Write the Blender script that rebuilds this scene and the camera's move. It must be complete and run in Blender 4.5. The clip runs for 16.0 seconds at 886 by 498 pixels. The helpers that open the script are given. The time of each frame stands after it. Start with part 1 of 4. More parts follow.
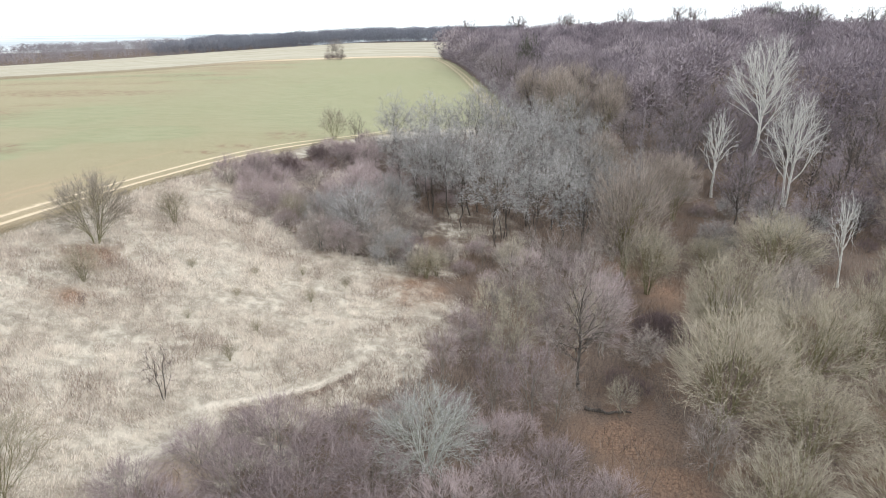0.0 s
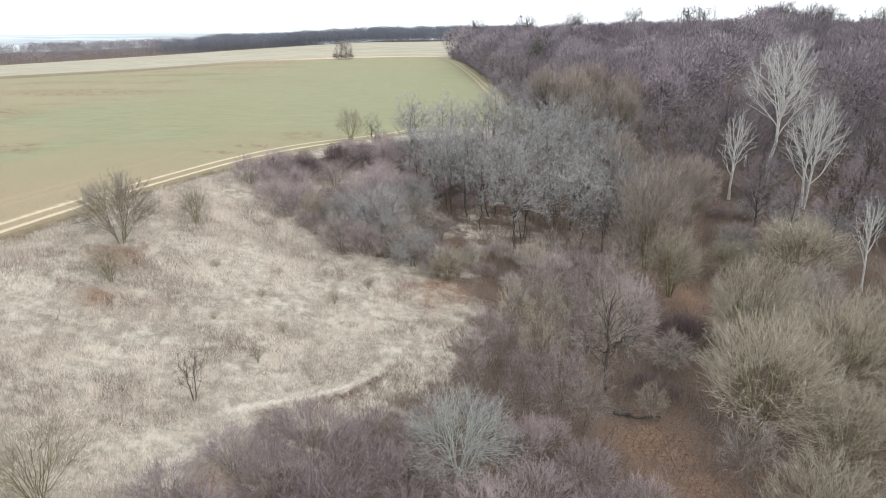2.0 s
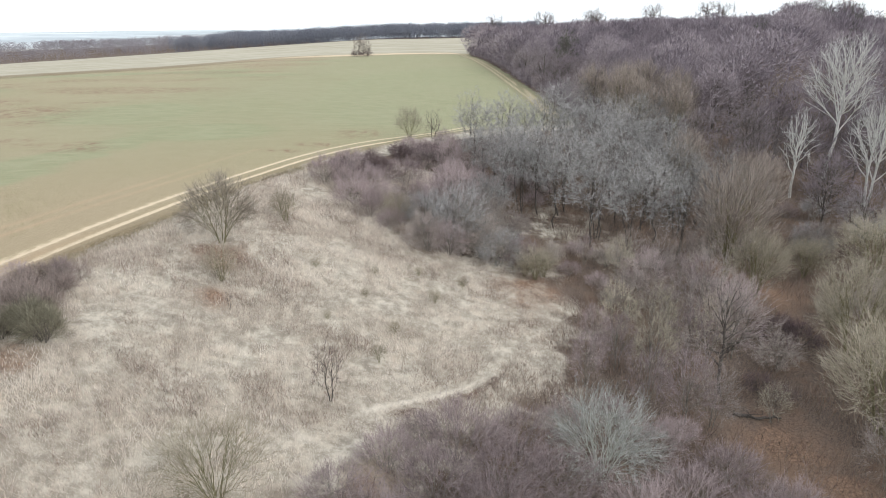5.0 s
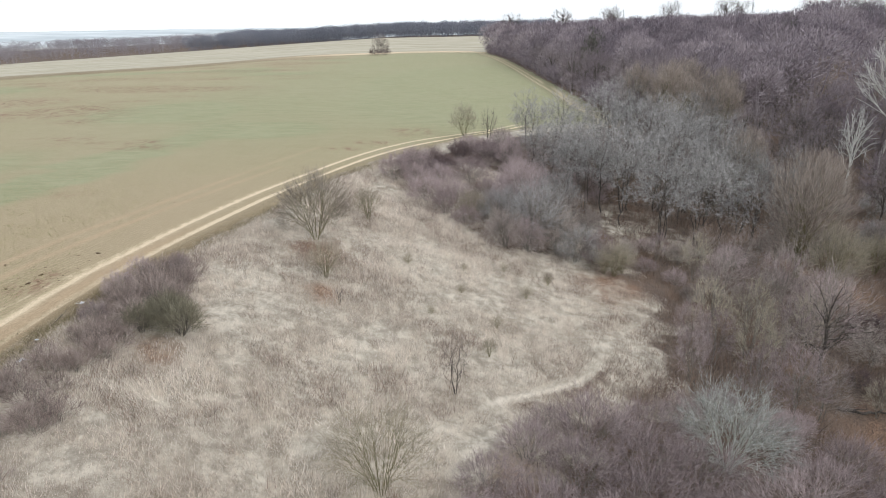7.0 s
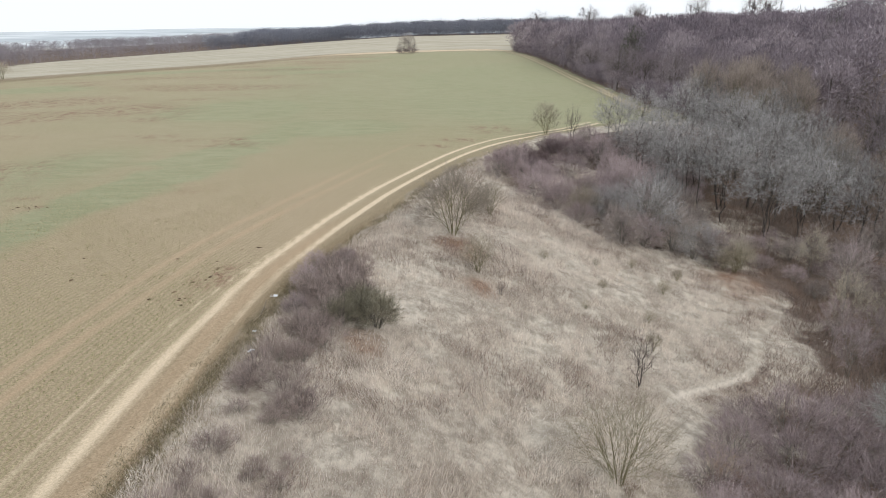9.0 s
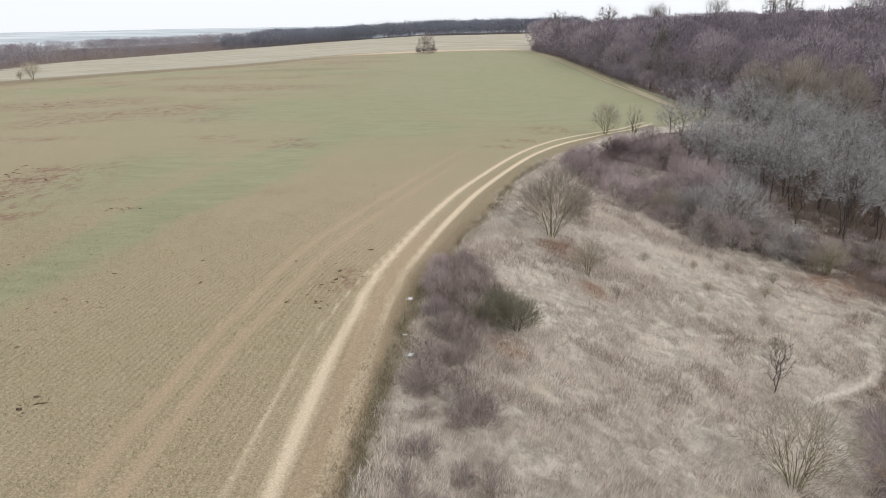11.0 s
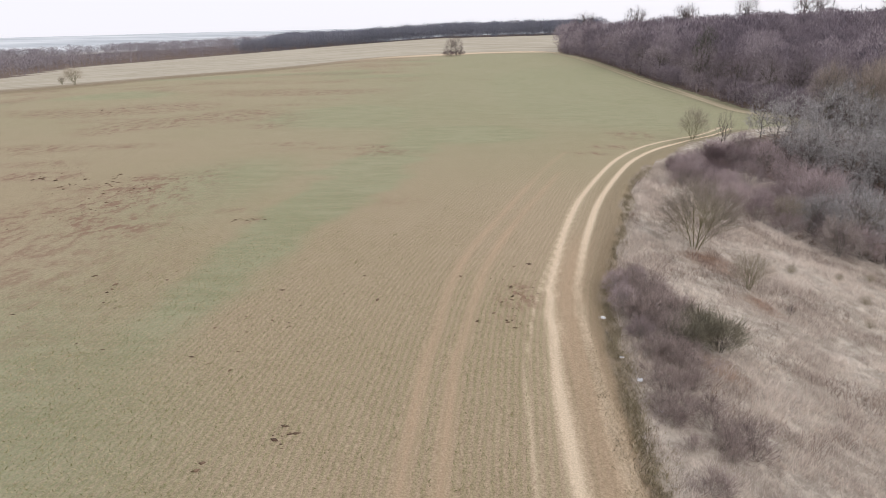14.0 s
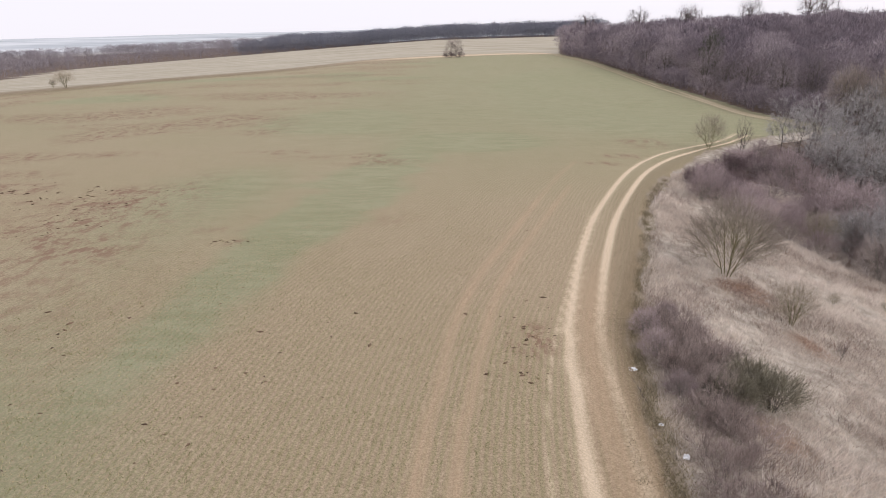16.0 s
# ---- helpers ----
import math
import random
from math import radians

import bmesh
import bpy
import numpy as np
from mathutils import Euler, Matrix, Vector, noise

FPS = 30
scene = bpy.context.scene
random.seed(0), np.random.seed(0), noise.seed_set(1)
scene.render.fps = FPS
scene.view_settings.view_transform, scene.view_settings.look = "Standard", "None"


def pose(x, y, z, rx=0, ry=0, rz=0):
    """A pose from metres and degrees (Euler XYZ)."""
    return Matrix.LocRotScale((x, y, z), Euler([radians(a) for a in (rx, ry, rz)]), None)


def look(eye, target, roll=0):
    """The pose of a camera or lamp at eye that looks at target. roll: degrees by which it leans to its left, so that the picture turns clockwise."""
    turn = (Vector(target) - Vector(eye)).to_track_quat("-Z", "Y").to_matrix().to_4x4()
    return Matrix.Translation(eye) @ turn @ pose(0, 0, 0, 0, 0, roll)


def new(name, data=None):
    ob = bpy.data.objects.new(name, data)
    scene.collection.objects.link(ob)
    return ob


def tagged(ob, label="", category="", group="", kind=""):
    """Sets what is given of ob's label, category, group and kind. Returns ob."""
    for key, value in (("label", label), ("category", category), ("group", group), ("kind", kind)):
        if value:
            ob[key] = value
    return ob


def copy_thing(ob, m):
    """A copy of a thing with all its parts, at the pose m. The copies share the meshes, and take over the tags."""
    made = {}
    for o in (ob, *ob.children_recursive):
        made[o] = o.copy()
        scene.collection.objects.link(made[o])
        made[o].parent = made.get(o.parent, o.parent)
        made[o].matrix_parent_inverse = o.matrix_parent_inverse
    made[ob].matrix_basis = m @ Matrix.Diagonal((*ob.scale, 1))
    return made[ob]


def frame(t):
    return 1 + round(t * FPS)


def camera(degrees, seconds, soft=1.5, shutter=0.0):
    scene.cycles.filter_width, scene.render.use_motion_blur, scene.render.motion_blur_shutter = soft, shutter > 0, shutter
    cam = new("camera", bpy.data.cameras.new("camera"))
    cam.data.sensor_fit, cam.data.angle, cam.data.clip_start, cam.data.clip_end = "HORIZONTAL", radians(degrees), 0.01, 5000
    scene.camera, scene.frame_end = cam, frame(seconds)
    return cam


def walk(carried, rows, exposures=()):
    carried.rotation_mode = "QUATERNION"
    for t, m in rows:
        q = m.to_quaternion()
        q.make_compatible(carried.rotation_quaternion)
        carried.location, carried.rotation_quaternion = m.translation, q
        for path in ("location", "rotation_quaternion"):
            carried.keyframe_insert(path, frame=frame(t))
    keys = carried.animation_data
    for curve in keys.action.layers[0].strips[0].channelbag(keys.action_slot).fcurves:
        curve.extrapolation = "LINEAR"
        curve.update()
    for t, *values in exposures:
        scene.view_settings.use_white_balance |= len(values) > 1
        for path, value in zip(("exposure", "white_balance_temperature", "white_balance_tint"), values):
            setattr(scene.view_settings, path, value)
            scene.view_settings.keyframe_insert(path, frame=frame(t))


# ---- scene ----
cam = camera(72.4, 16.0, soft=0.6)
METRES, EYE, TILT, LEAN, TURN = 43.0, 14.5, -19.4, 0.8, 0.0
ROWS = [
    (0.0, 0.0, 0.0, 0.0, 0.0, 0.0, -0.0),
    (0.5, -0.0082, 0.0008, 0.0013, 0.35, -0.02, -0.12),
    (1.0, -0.0161, 0.0017, 0.0023, 0.38, -0.03, -0.16),
    (1.5, -0.0244, 0.0032, 0.0032, 0.43, -0.05, -0.22),
    (2.0, -0.0313, 0.0042, 0.0037, 0.47, -0.05, -0.26),
    (2.5, -0.0428, 0.0049, 0.0043, 0.48, -0.07, -0.26),
    (3.0, -0.0602, 0.0051, 0.0047, 0.5, -0.11, -0.28),
    (3.5, -0.0883, 0.005, 0.0055, 0.55, -0.18, -0.29),
    (4.0, -0.1175, 0.0055, 0.0059, 0.64, -0.23, -0.28),
    (6.5, -0.2836, -0.0028, 0.0063, 1.49, -0.46, -0.36),
    (7.0, -0.3185, -0.0108, 0.0034, 1.57, -0.49, -0.36),
    (7.5, -0.3663, -0.0183, 0.0008, 1.69, -0.54, -0.38),
    (8.0, -0.4129, -0.0232, -0.0011, 1.84, -0.57, -0.43),
    (8.5, -0.4716, -0.0253, -0.0024, 2.03, -0.62, -0.46),
    (9.0, -0.5262, -0.0264, -0.0031, 2.4, -0.62, -0.48),
    (11.5, -0.7208, -0.0291, 0.0002, 3.05, -0.67, -0.58),
    (12.0, -0.7731, -0.0289, 0.0014, 3.21, -0.66, -0.56),
    (12.5, -0.8238, -0.0296, 0.0039, 3.45, -0.67, -0.56),
    (13.0, -0.8632, -0.0287, 0.0068, 3.75, -0.62, -0.57),
    (13.5, -0.8776, -0.0256, 0.0093, 3.88, -0.53, -0.6),
    (14.0, -0.8835, -0.0168, 0.0141, 3.94, -0.51, -0.57),
    (14.5, -0.8876, -0.0003, 0.0209, 3.93, -0.49, -0.55),
    (15.0, -0.8914, 0.0268, 0.0307, 3.93, -0.44, -0.52),
    (15.5, -0.8937, 0.0564, 0.0409, 3.93, -0.41, -0.5),
    (16.0, -0.8939, 0.083, 0.0497, 3.9, -0.39, -0.54),
]
walk(cam, [(t, pose(0, 0, EYE, TILT, LEAN, TURN) @ pose(METRES * x, METRES * y, METRES * z, 90 + pitch, roll, yaw)) for t, x, y, z, yaw, pitch, roll in ROWS],
     exposures=[(0, 0.24, 6300, 8), (0.5, 0.15, 6300, 8), (3, 0.06, 6300, 8), (7, -0.14, 6300, 9), (9, -0.26, 6380, 10), (12.5, -0.35, 6480, 14), (16, -0.38, 6580, 20)])

# ---------------------------------------------------------------- sky and sun
world = bpy.data.worlds.new("overcast_sky")
scene.world = world
world.use_nodes = True
wn, wl = world.node_tree.nodes, world.node_tree.links
sky = wn.new("ShaderNodeTexSky")
sky.sky_type, sky.sun_disc = "NISHITA", False
sky.sun_elevation, sky.sun_rotation = radians(38), radians(60)
cloud = wn.new("ShaderNodeMix")
cloud.data_type = "RGBA"
cloud.inputs["Factor"].default_value = 0.93
cloud.inputs["B"].default_value = (10.1, 10.5, 10.95, 1)
wl.new(sky.outputs["Color"], cloud.inputs["A"])
wl.new(cloud.outputs["Result"], wn["Background"].inputs["Color"])
wn["Background"].inputs["Strength"].default_value = 0.122

sun = new("sun", bpy.data.lights.new("sun", "SUN"))
sun.data.energy, sun.data.angle, sun.data.color = 1.2, radians(20), (1.0, 0.96, 0.9)
sun.matrix_world = look((60, -40, 60), (0, 0, 0))


# ---------------------------------------------------------------- helpers
def node_mat(name, rough=0.9):
    m = bpy.data.materials.new(name)
    m.use_nodes = True
    n, l = m.node_tree.nodes, m.node_tree.links
    b = n["Principled BSDF"]
    b.inputs["Roughness"].default_value = rough
    b.inputs["Specular IOR Level"].default_value = 0.2
    return m, n, l, b


def mix(n, l, fac, a, b):
    k = n.new("ShaderNodeMix")
    k.data_type = "RGBA"
    for name, v in (("A", a), ("B", b)):
        if isinstance(v, tuple):
            k.inputs[name].default_value = (*v, 1)
        else:
            l.new(v, k.inputs[name])
    if isinstance(fac, (int, float)):
        k.inputs["Factor"].default_value = fac
    else:
        l.new(fac, k.inputs["Factor"])
    return k.outputs["Result"]


def noise_tex(n, l, scale, detail=4, rough=0.6, stretch=None, lo=0.35, hi=0.65):
    g = n.new("ShaderNodeNewGeometry")
    t = n.new("ShaderNodeTexNoise")
    t.inputs["Scale"].default_value, t.inputs["Detail"].default_value, t.inputs["Roughness"].default_value = scale, detail, rough
    src = g.outputs["Position"]
    if stretch:
        mp = n.new("ShaderNodeMapping")
        mp.inputs["Scale"].default_value = stretch[:3]
        mp.inputs["Rotation"].default_value = (0, 0, radians(stretch[3]))
        l.new(src, mp.inputs["Vector"])
        src = mp.outputs["Vector"]
    l.new(src, t.inputs["Vector"])
    return ramp(n, l, t.outputs["Fac"], lo, hi)


def ramp(n, l, v, lo, hi):
    r = n.new("ShaderNodeMapRange")
    r.interpolation_type = "SMOOTHSTEP"
    r.inputs["From Min"].default_value, r.inputs["From Max"].default_value = lo, hi
    l.new(v, r.inputs["Value"])
    return r.outputs["Result"]


def maths(n, l, op, a, b=None):
    k = n.new("ShaderNodeMath")
    k.operation = op
    for i, v in enumerate((a, b)):
        if v is None:
            continue
        if isinstance(v, (int, float)):
            k.inputs[i].default_value = v
        else:
            l.new(v, k.inputs[i])
    return k.outputs[0]


def attr(n, name):
    a = n.new("ShaderNodeAttribute")
    a.attribute_name = name
    return a.outputs["Fac"]


def bump(n, l, b, height_out, strength, distance):
    k = n.new("ShaderNodeBump")
    k.inputs["Strength"].default_value, k.inputs["Distance"].default_value = strength, distance
    l.new(height_out, k.inputs["Height"])
    l.new(k.outputs["Normal"], b.inputs["Normal"])


def raw_mesh(name, verts, tris, attrs=None, mats=()):
    verts, tris = np.asarray(verts, np.float32), np.asarray(tris, np.int32)
    me = bpy.data.meshes.new(name)
    me.vertices.add(len(verts))
    me.vertices.foreach_set("co", verts.ravel())
    me.loops.add(tris.size)
    me.loops.foreach_set("vertex_index", tris.ravel())
    me.polygons.add(len(tris))
    me.polygons.foreach_set("loop_start", np.arange(0, tris.size, tris.shape[1], dtype=np.int32))
    me.polygons.foreach_set("loop_total", np.full(len(tris), tris.shape[1], dtype=np.int32))
    for key, val in (attrs or {}).items():
        a = me.attributes.new(key, "FLOAT", "POINT")
        a.data.foreach_set("value", np.asarray(val, np.float32))
    for m in mats:
        me.materials.append(m)
    me.update(calc_edges=True)
    return me


# ---------------------------------------------------------------- the lie of the land
def seg(p, poly):
    """Distance from a line of points, plus to its right."""
    p, poly = np.asarray(p, float), np.asarray(poly, float)
    best, sign = np.full(p.shape[:-1], 1e9), np.zeros(p.shape[:-1])
    for a, b in zip(poly[:-1], poly[1:]):
        d = b - a
        t = np.clip(((p - a) @ d) / (d @ d), 0, 1)
        r = p - (a + t[..., None] * d)
        dist = np.hypot(r[..., 0], r[..., 1])
        s = np.sign(r[..., 0] * d[1] - r[..., 1] * d[0])
        m = dist < best - 1e-9
        best, sign = np.where(m, dist, best), np.where(m, s, sign)
    return best * sign


def spline(pts, n=6):
    pts = [np.array(p, float) for p in pts]
    pts = [2 * pts[0] - pts[1], *pts, 2 * pts[-1] - pts[-2]]
    out = []
    for a, b, c, d in zip(pts, pts[1:], pts[2:], pts[3:]):
        for k in range(n):
            t = k / n
            out.append(0.5 * (2 * b + (c - a) * t + (2 * a - 5 * b + 4 * c - d) * t * t + (3 * b - a - 3 * c + d) * t ** 3))
    return np.array([*out, pts[-2]])


def sm(a, b, x):
    t = np.clip((x - a) / (b - a), 0, 1)
    return t * t * (3 - 2 * t)


LATTICE = np.random.RandomState(5).rand(64, 64)


def soft_noise(x, y, size):
    x, y = np.asarray(x) / size + 17.3, np.asarray(y) / size + 9.1
    i, j = np.floor(x).astype(int), np.floor(y).astype(int)
    fx, fy = x - i, y - j
    fx, fy = fx * fx * (3 - 2 * fx), fy * fy * (3 - 2 * fy)
    g = lambda a, b: LATTICE[a % 64, b % 64]
    return (g(i, j) * (1 - fx) + g(i + 1, j) * fx) * (1 - fy) + (g(i, j + 1) * (1 - fx) + g(i + 1, j + 1) * fx) * fy


# edge of the ploughed field, above the hollow
RIM = spline([(-34, -60), (-33.6, 0), (-33.0, 20), (-32.2, 28), (-30.9, 33.5), (-28.6, 41.5), (-25.3, 53.5), (-20.8, 62.5), (-13, 74),
              (2, 88), (25, 106), (60, 150), (110, 260)], 3)
# the cart track: two worn ruts, and what runs beside them
RUT_L = spline([(-35.0, -40), (-35.1, 8), (-35.15, 19.8), (-34.75, 28.6), (-33.9, 33.7), (-32.4, 40.7), (-29.8, 49.9), (-25.0, 62.4), (-20.4, 70.2), (-15.6, 75.1),
                (-10.5, 79.5), (-6, 86)], 5)
RUT_R = spline([(-33.5, -40), (-33.6, 8), (-33.6, 19.8), (-33.3, 28.4), (-32.5, 33.2), (-31.0, 39.9), (-28.4, 49.2), (-23.7, 61.4), (-19.3, 68.7),
                (-14.7, 73.6), (-9.6, 78.3), (-5, 85)], 5)
SIDE_A = spline([(-40.8, -10), (-40.6, 18.8), (-40.3, 24), (-40.0, 29), (-39.0, 35), (-37.0, 42.2), (-32.4, 58.1), (-29.5, 66)])
SIDE_B = spline([(-39.4, -10), (-39.4, 18.9), (-39.1, 23.0), (-38.7, 27.2), (-37.9, 33.1), (-35.8, 41.5), (-31.2, 56.5)])
SIDE_C = spline([(-36.6, -10), (-36.5, 18), (-36.1, 24.1), (-35.4, 28.6), (-34.6, 32.2), (-33.2, 38.5)])
CROSS = spline([(-2, 334), (-27, 343), (-56, 336), (-95, 304), (-120, 252), (-150, 218), (-162, 180), (-175, 150), (-200, 100)])
WOOD_EDGE = spline([(10, 92), (12.5, 110), (13, 130), (12.4, 170), (9.5, 220), (4, 275), (-1, 325), (8, 420), (60, 850), (120, 1400)])
FAR_EDGE = spline([(-290, 200), (-316, 345), (-384, 526), (-330, 630), (-200, 650), (-60, 640), (60, 640), (200, 640)])
FOOTPATH = spline([(-17.5, 19.5), (-14.5, 23.2), (-11.8, 26), (-9.4, 27.6), (-7, 29.5), (-5.6, 31.5), (-4.2, 34.5), (-1.2, 38), (1.2, 41.3)])


# where the pasture ends against the floor of the hollow
PASTURE_END = spline([(-16, 10), (-13.5, 18), (-10.5, 22.8), (-7.0, 26.6), (-4.0, 29.6), (-2.2, 33), (-0.2, 38), (0.8, 42.2), (-1.5, 45.5), (-4, 47), (-7, 60)], 3)


# rust-coloured patches of dead leaves and bracken: centre, radius
RUST = [(-23.2, 37.7, 2.6), (-22.0, 32.6, 1.5), (-16.2, 16.0, 2.2), (-2.3, 42.6, 3.2), (19.2, 47.4, 3.4), (9.8, 27.4, 3.2), (10.6, 23.6, 3.0), (-27.7, 23.7, 1.3), (16.0, 52, 3.0), (-11.5, 21.2, 1.6), (26.5, 43, 2.5)]
# places where the crop has failed: centre, half widths, strength
BARE = [(-67.5, 48.5, 4, 5, 1.0), (-64.4, 39.5, 2.6, 6, 0.9), (-101.5, 114, 13, 9, 1.0), (-113, 108, 14, 8, 1.0), (-82.4, 56.4, 6, 3, 1.0), (-76.2, 51.9, 3.5, 1.8, 0.9), (-62.4, 73.5, 7, 2.2, 0.9), (-51.8, 70.7, 5, 2.4, 0.9), (-80, 175, 6, 7, 0.9),
        (-87, 150, 9, 4, 0.9), (-56.7, 43.8, 1.8, 1.0, 1.0), (-23.8, 69.6, 4.0, 1.6, 1.0), (-27.1, 65.7, 3, 1.4, 0.9), (-110, 176, 16, 5, 0.8), (-36.7, 28.4, 0.8, 0.7, 1.0), (-37.1, 26.1, 0.7, 0.9, 0.9),
        (-101, 117, 17, 13, 1.0), (-122, 112, 16, 9, 0.8), (-85, 57, 7, 3.5, 1.0), (-88, 63, 8, 3, 0.8), (-70, 45, 3.5, 8, 0.9), (-66, 57, 3, 8, 0.7), (-50, 67, 6, 3, 0.7), (-59, 70, 6, 2.5, 0.6),
        (-75, 140, 10, 8, 0.6), (-105, 150, 14, 7, 0.7), (-55, 41, 1.6, 1.0, 0.8), (-45, 46, 3, 2, 0.35),
        (-58, 168, 9, 2.4, 0.8), (-40, 168, 7, 2, 0.7), (-68, 137, 3, 5, 0.9), (-76, 117, 6, 3, 0.8), (-87, 92, 9, 5, 1.0), (-94, 73, 14, 4, 0.8), (-82, 74, 7, 3, 0.7)]


def height(x, y):
    x, y = np.asarray(x, float), np.asarray(y, float)
    u = seg(np.stack([x, y], -1), RIM)
    z = 2.6 + 0.5 * sm(0, 12, -u) + 0.6 * sm(60, 300, y)
    z = z - 8.8 * np.tanh((np.maximum(u, 0) / 27) ** 1.2)
    z = z - 0.7 * sm(22, 40, u) * sm(95, 70, y)
    v = x * 0.55 + y * 0.83
    w = seg(np.stack([x, y], -1), WOOD_EDGE)
    z = z + sm(0, 14, u) * 8.0 * sm(70, 150, v) + 2.2 * sm(8, 80, w) * sm(120, 300, y)
    z = z - 3.6 * sm(-45, 12, x) * sm(72, 130, y) * (1 - sm(170, 310, y)) * (1 - sm(20, 90, x))
    z = z + 5.2 * sm(330, 600, y) * sm(-420, -60, x) - 0.03 * np.maximum(-x - 90, 0) * sm(120, 300, y) * (1 - sm(1000, 2000, np.hypot(x, y)))
    z = z + 11 * sm(15, 300, -seg(np.stack([x, y], -1), FAR_EDGE)) * sm(-170, -300, x)
    c = seg(np.stack([x, y], -1), CROSS)
    z = z + 0.9 * sm(-2.5, 2.5, c) * np.exp(-np.maximum(c, 0) / 40) * sm(0, -12, x) * sm(110, 170, y)
    far = np.hypot(x, y)
    z = z - 26 * sm(900, 1900, far) + (6 + sm(700, -700, x) * (40 + 22 * soft_noise(x, y, 1300))) * sm(2000, 4300, far)
    return z


def ground_z(x, y):
    return float(height(x, y))


# ---------------------------------------------------------------- ground material
def ground_material():
    m, n, l, b = node_mat("winter_ground", 0.95)
    across = attr(n, "across")
    # drilled field: pale soil with thin winter wheat in rows
    big = noise_tex(n, l, 0.035, 3, 0.5)
    mid = noise_tex(n, l, 0.35, 5, 0.65)
    fine = noise_tex(n, l, 14.0, 5, 0.75, lo=0.3, hi=0.7)
    soil = mix(n, l, fine, (0.28, 0.205, 0.135), (0.55, 0.43, 0.305))
    wheat = mix(n, l, fine, (0.19, 0.177, 0.086), (0.40, 0.355, 0.20))
    rows = maths(n, l, "SINE", maths(n, l, "MULTIPLY", maths(n, l, "ADD", across, maths(n, l, "MULTIPLY", mid, 0.06)), 2 * math.pi / 0.29))
    rows01 = ramp(n, l, rows, -0.9, 0.9)
    wob = noise_tex(n, l, 6.0, 6, 0.8, lo=0.25, hi=0.75)
    cover = maths(n, l, "MULTIPLY", maths(n, l, "ADD", maths(n, l, "MULTIPLY", rows01, 0.48), maths(n, l, "MULTIPLY", wob, 0.52)), maths(n, l, "ADD", maths(n, l, "MULTIPLY", big, 0.35), 0.55))
    field = mix(n, l, cover, soil, wheat)
    lush = maths(n, l, "MULTIPLY", attr(n, "lush"), ramp(n, l, wob, -0.3, 0.7))
    field = mix(n, l, maths(n, l, "MULTIPLY", lush, 0.72), field, mix(n, l, noise_tex(n, l, 0.5, 6, 0.8, (0.5, 1.8, 1, 15)), (0.225, 0.265, 0.14), (0.31, 0.338, 0.205)))
    bare = maths(n, l, "MULTIPLY", attr(n, "bare"), noise_tex(n, l, 1.1, 8, 0.85, (0.9, 0.55, 1, -18), 0.47, 0.58))
    field = mix(n, l, maths(n, l, "MULTIPLY", bare, 0.9), field, (0.25, 0.155, 0.105))
    # cut straw beyond the cross track
    straw = mix(n, l, noise_tex(n, l, 0.12, 4, 0.6, (0.25, 1.6, 1, -35)), (0.37, 0.33, 0.245), (0.50, 0.455, 0.355))
    col = mix(n, l, attr(n, "straw"), field, straw)
    # rough pasture under the dry grass
    turf = mix(n, l, noise_tex(n, l, 1.3, 6, 0.75), (0.30, 0.26, 0.21), (0.60, 0.535, 0.445))
    turf = mix(n, l, noise_tex(n, l, 0.35, 6, 0.75, None, 0.48, 0.7), turf, (0.30, 0.255, 0.205))
    col = mix(n, l, ramp(n, l, maths(n, l, "ADD", attr(n, "meadow"), maths(n, l, "MULTIPLY", maths(n, l, "SUBTRACT", wob, 0.5), 0.5)), 0.35, 0.65), col, turf)
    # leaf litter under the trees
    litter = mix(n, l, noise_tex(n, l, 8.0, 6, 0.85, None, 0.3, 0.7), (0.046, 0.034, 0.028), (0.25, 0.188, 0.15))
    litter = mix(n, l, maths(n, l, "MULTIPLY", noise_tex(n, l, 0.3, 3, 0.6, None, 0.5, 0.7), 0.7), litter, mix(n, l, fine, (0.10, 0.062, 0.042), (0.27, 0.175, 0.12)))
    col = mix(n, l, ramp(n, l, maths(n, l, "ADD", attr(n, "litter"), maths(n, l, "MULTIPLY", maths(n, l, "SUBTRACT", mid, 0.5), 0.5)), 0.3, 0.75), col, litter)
    col = mix(n, l, maths(n, l, "MULTIPLY", attr(n, "rust"), ramp(n, l, mid, -1.0, 0.9)), col, mix(n, l, noise_tex(n, l, 7.0, 6, 0.85, None, 0.35, 0.65), (0.10, 0.060, 0.042), (0.38, 0.25, 0.175)))
    # brown verge and worn earth
    col = mix(n, l, maths(n, l, "MULTIPLY", attr(n, "verge"), ramp(n, l, wob, -0.6, 0.9)), col, mix(n, l, fine, (0.12, 0.09, 0.054), (0.30, 0.225, 0.138)))
    col = mix(n, l, maths(n, l, "MULTIPLY", attr(n, "ruts"), ramp(n, l, wob, -0.4, 0.8)), col, mix(n, l, fine, (0.37, 0.265, 0.165), (0.53, 0.395, 0.265)))
    dust = mix(n, l, fine, (0.56, 0.445, 0.305), (0.78, 0.645, 0.465))
    edge = maths(n, l, "ADD", attr(n, "worn"), maths(n, l, "MULTIPLY", maths(n, l, "SUBTRACT", wob, 0.5), 0.3))
    col = mix(n, l, ramp(n, l, edge, 0.08, 0.9), col, dust)
    col = mix(n, l, ramp(n, l, maths(n, l, "ADD", attr(n, "trodden"), maths(n, l, "MULTIPLY", maths(n, l, "SUBTRACT", wob, 0.5), 0.4)), 0.1, 0.85), col, mix(n, l, fine, (0.52, 0.45, 0.37), (0.74, 0.665, 0.565)))
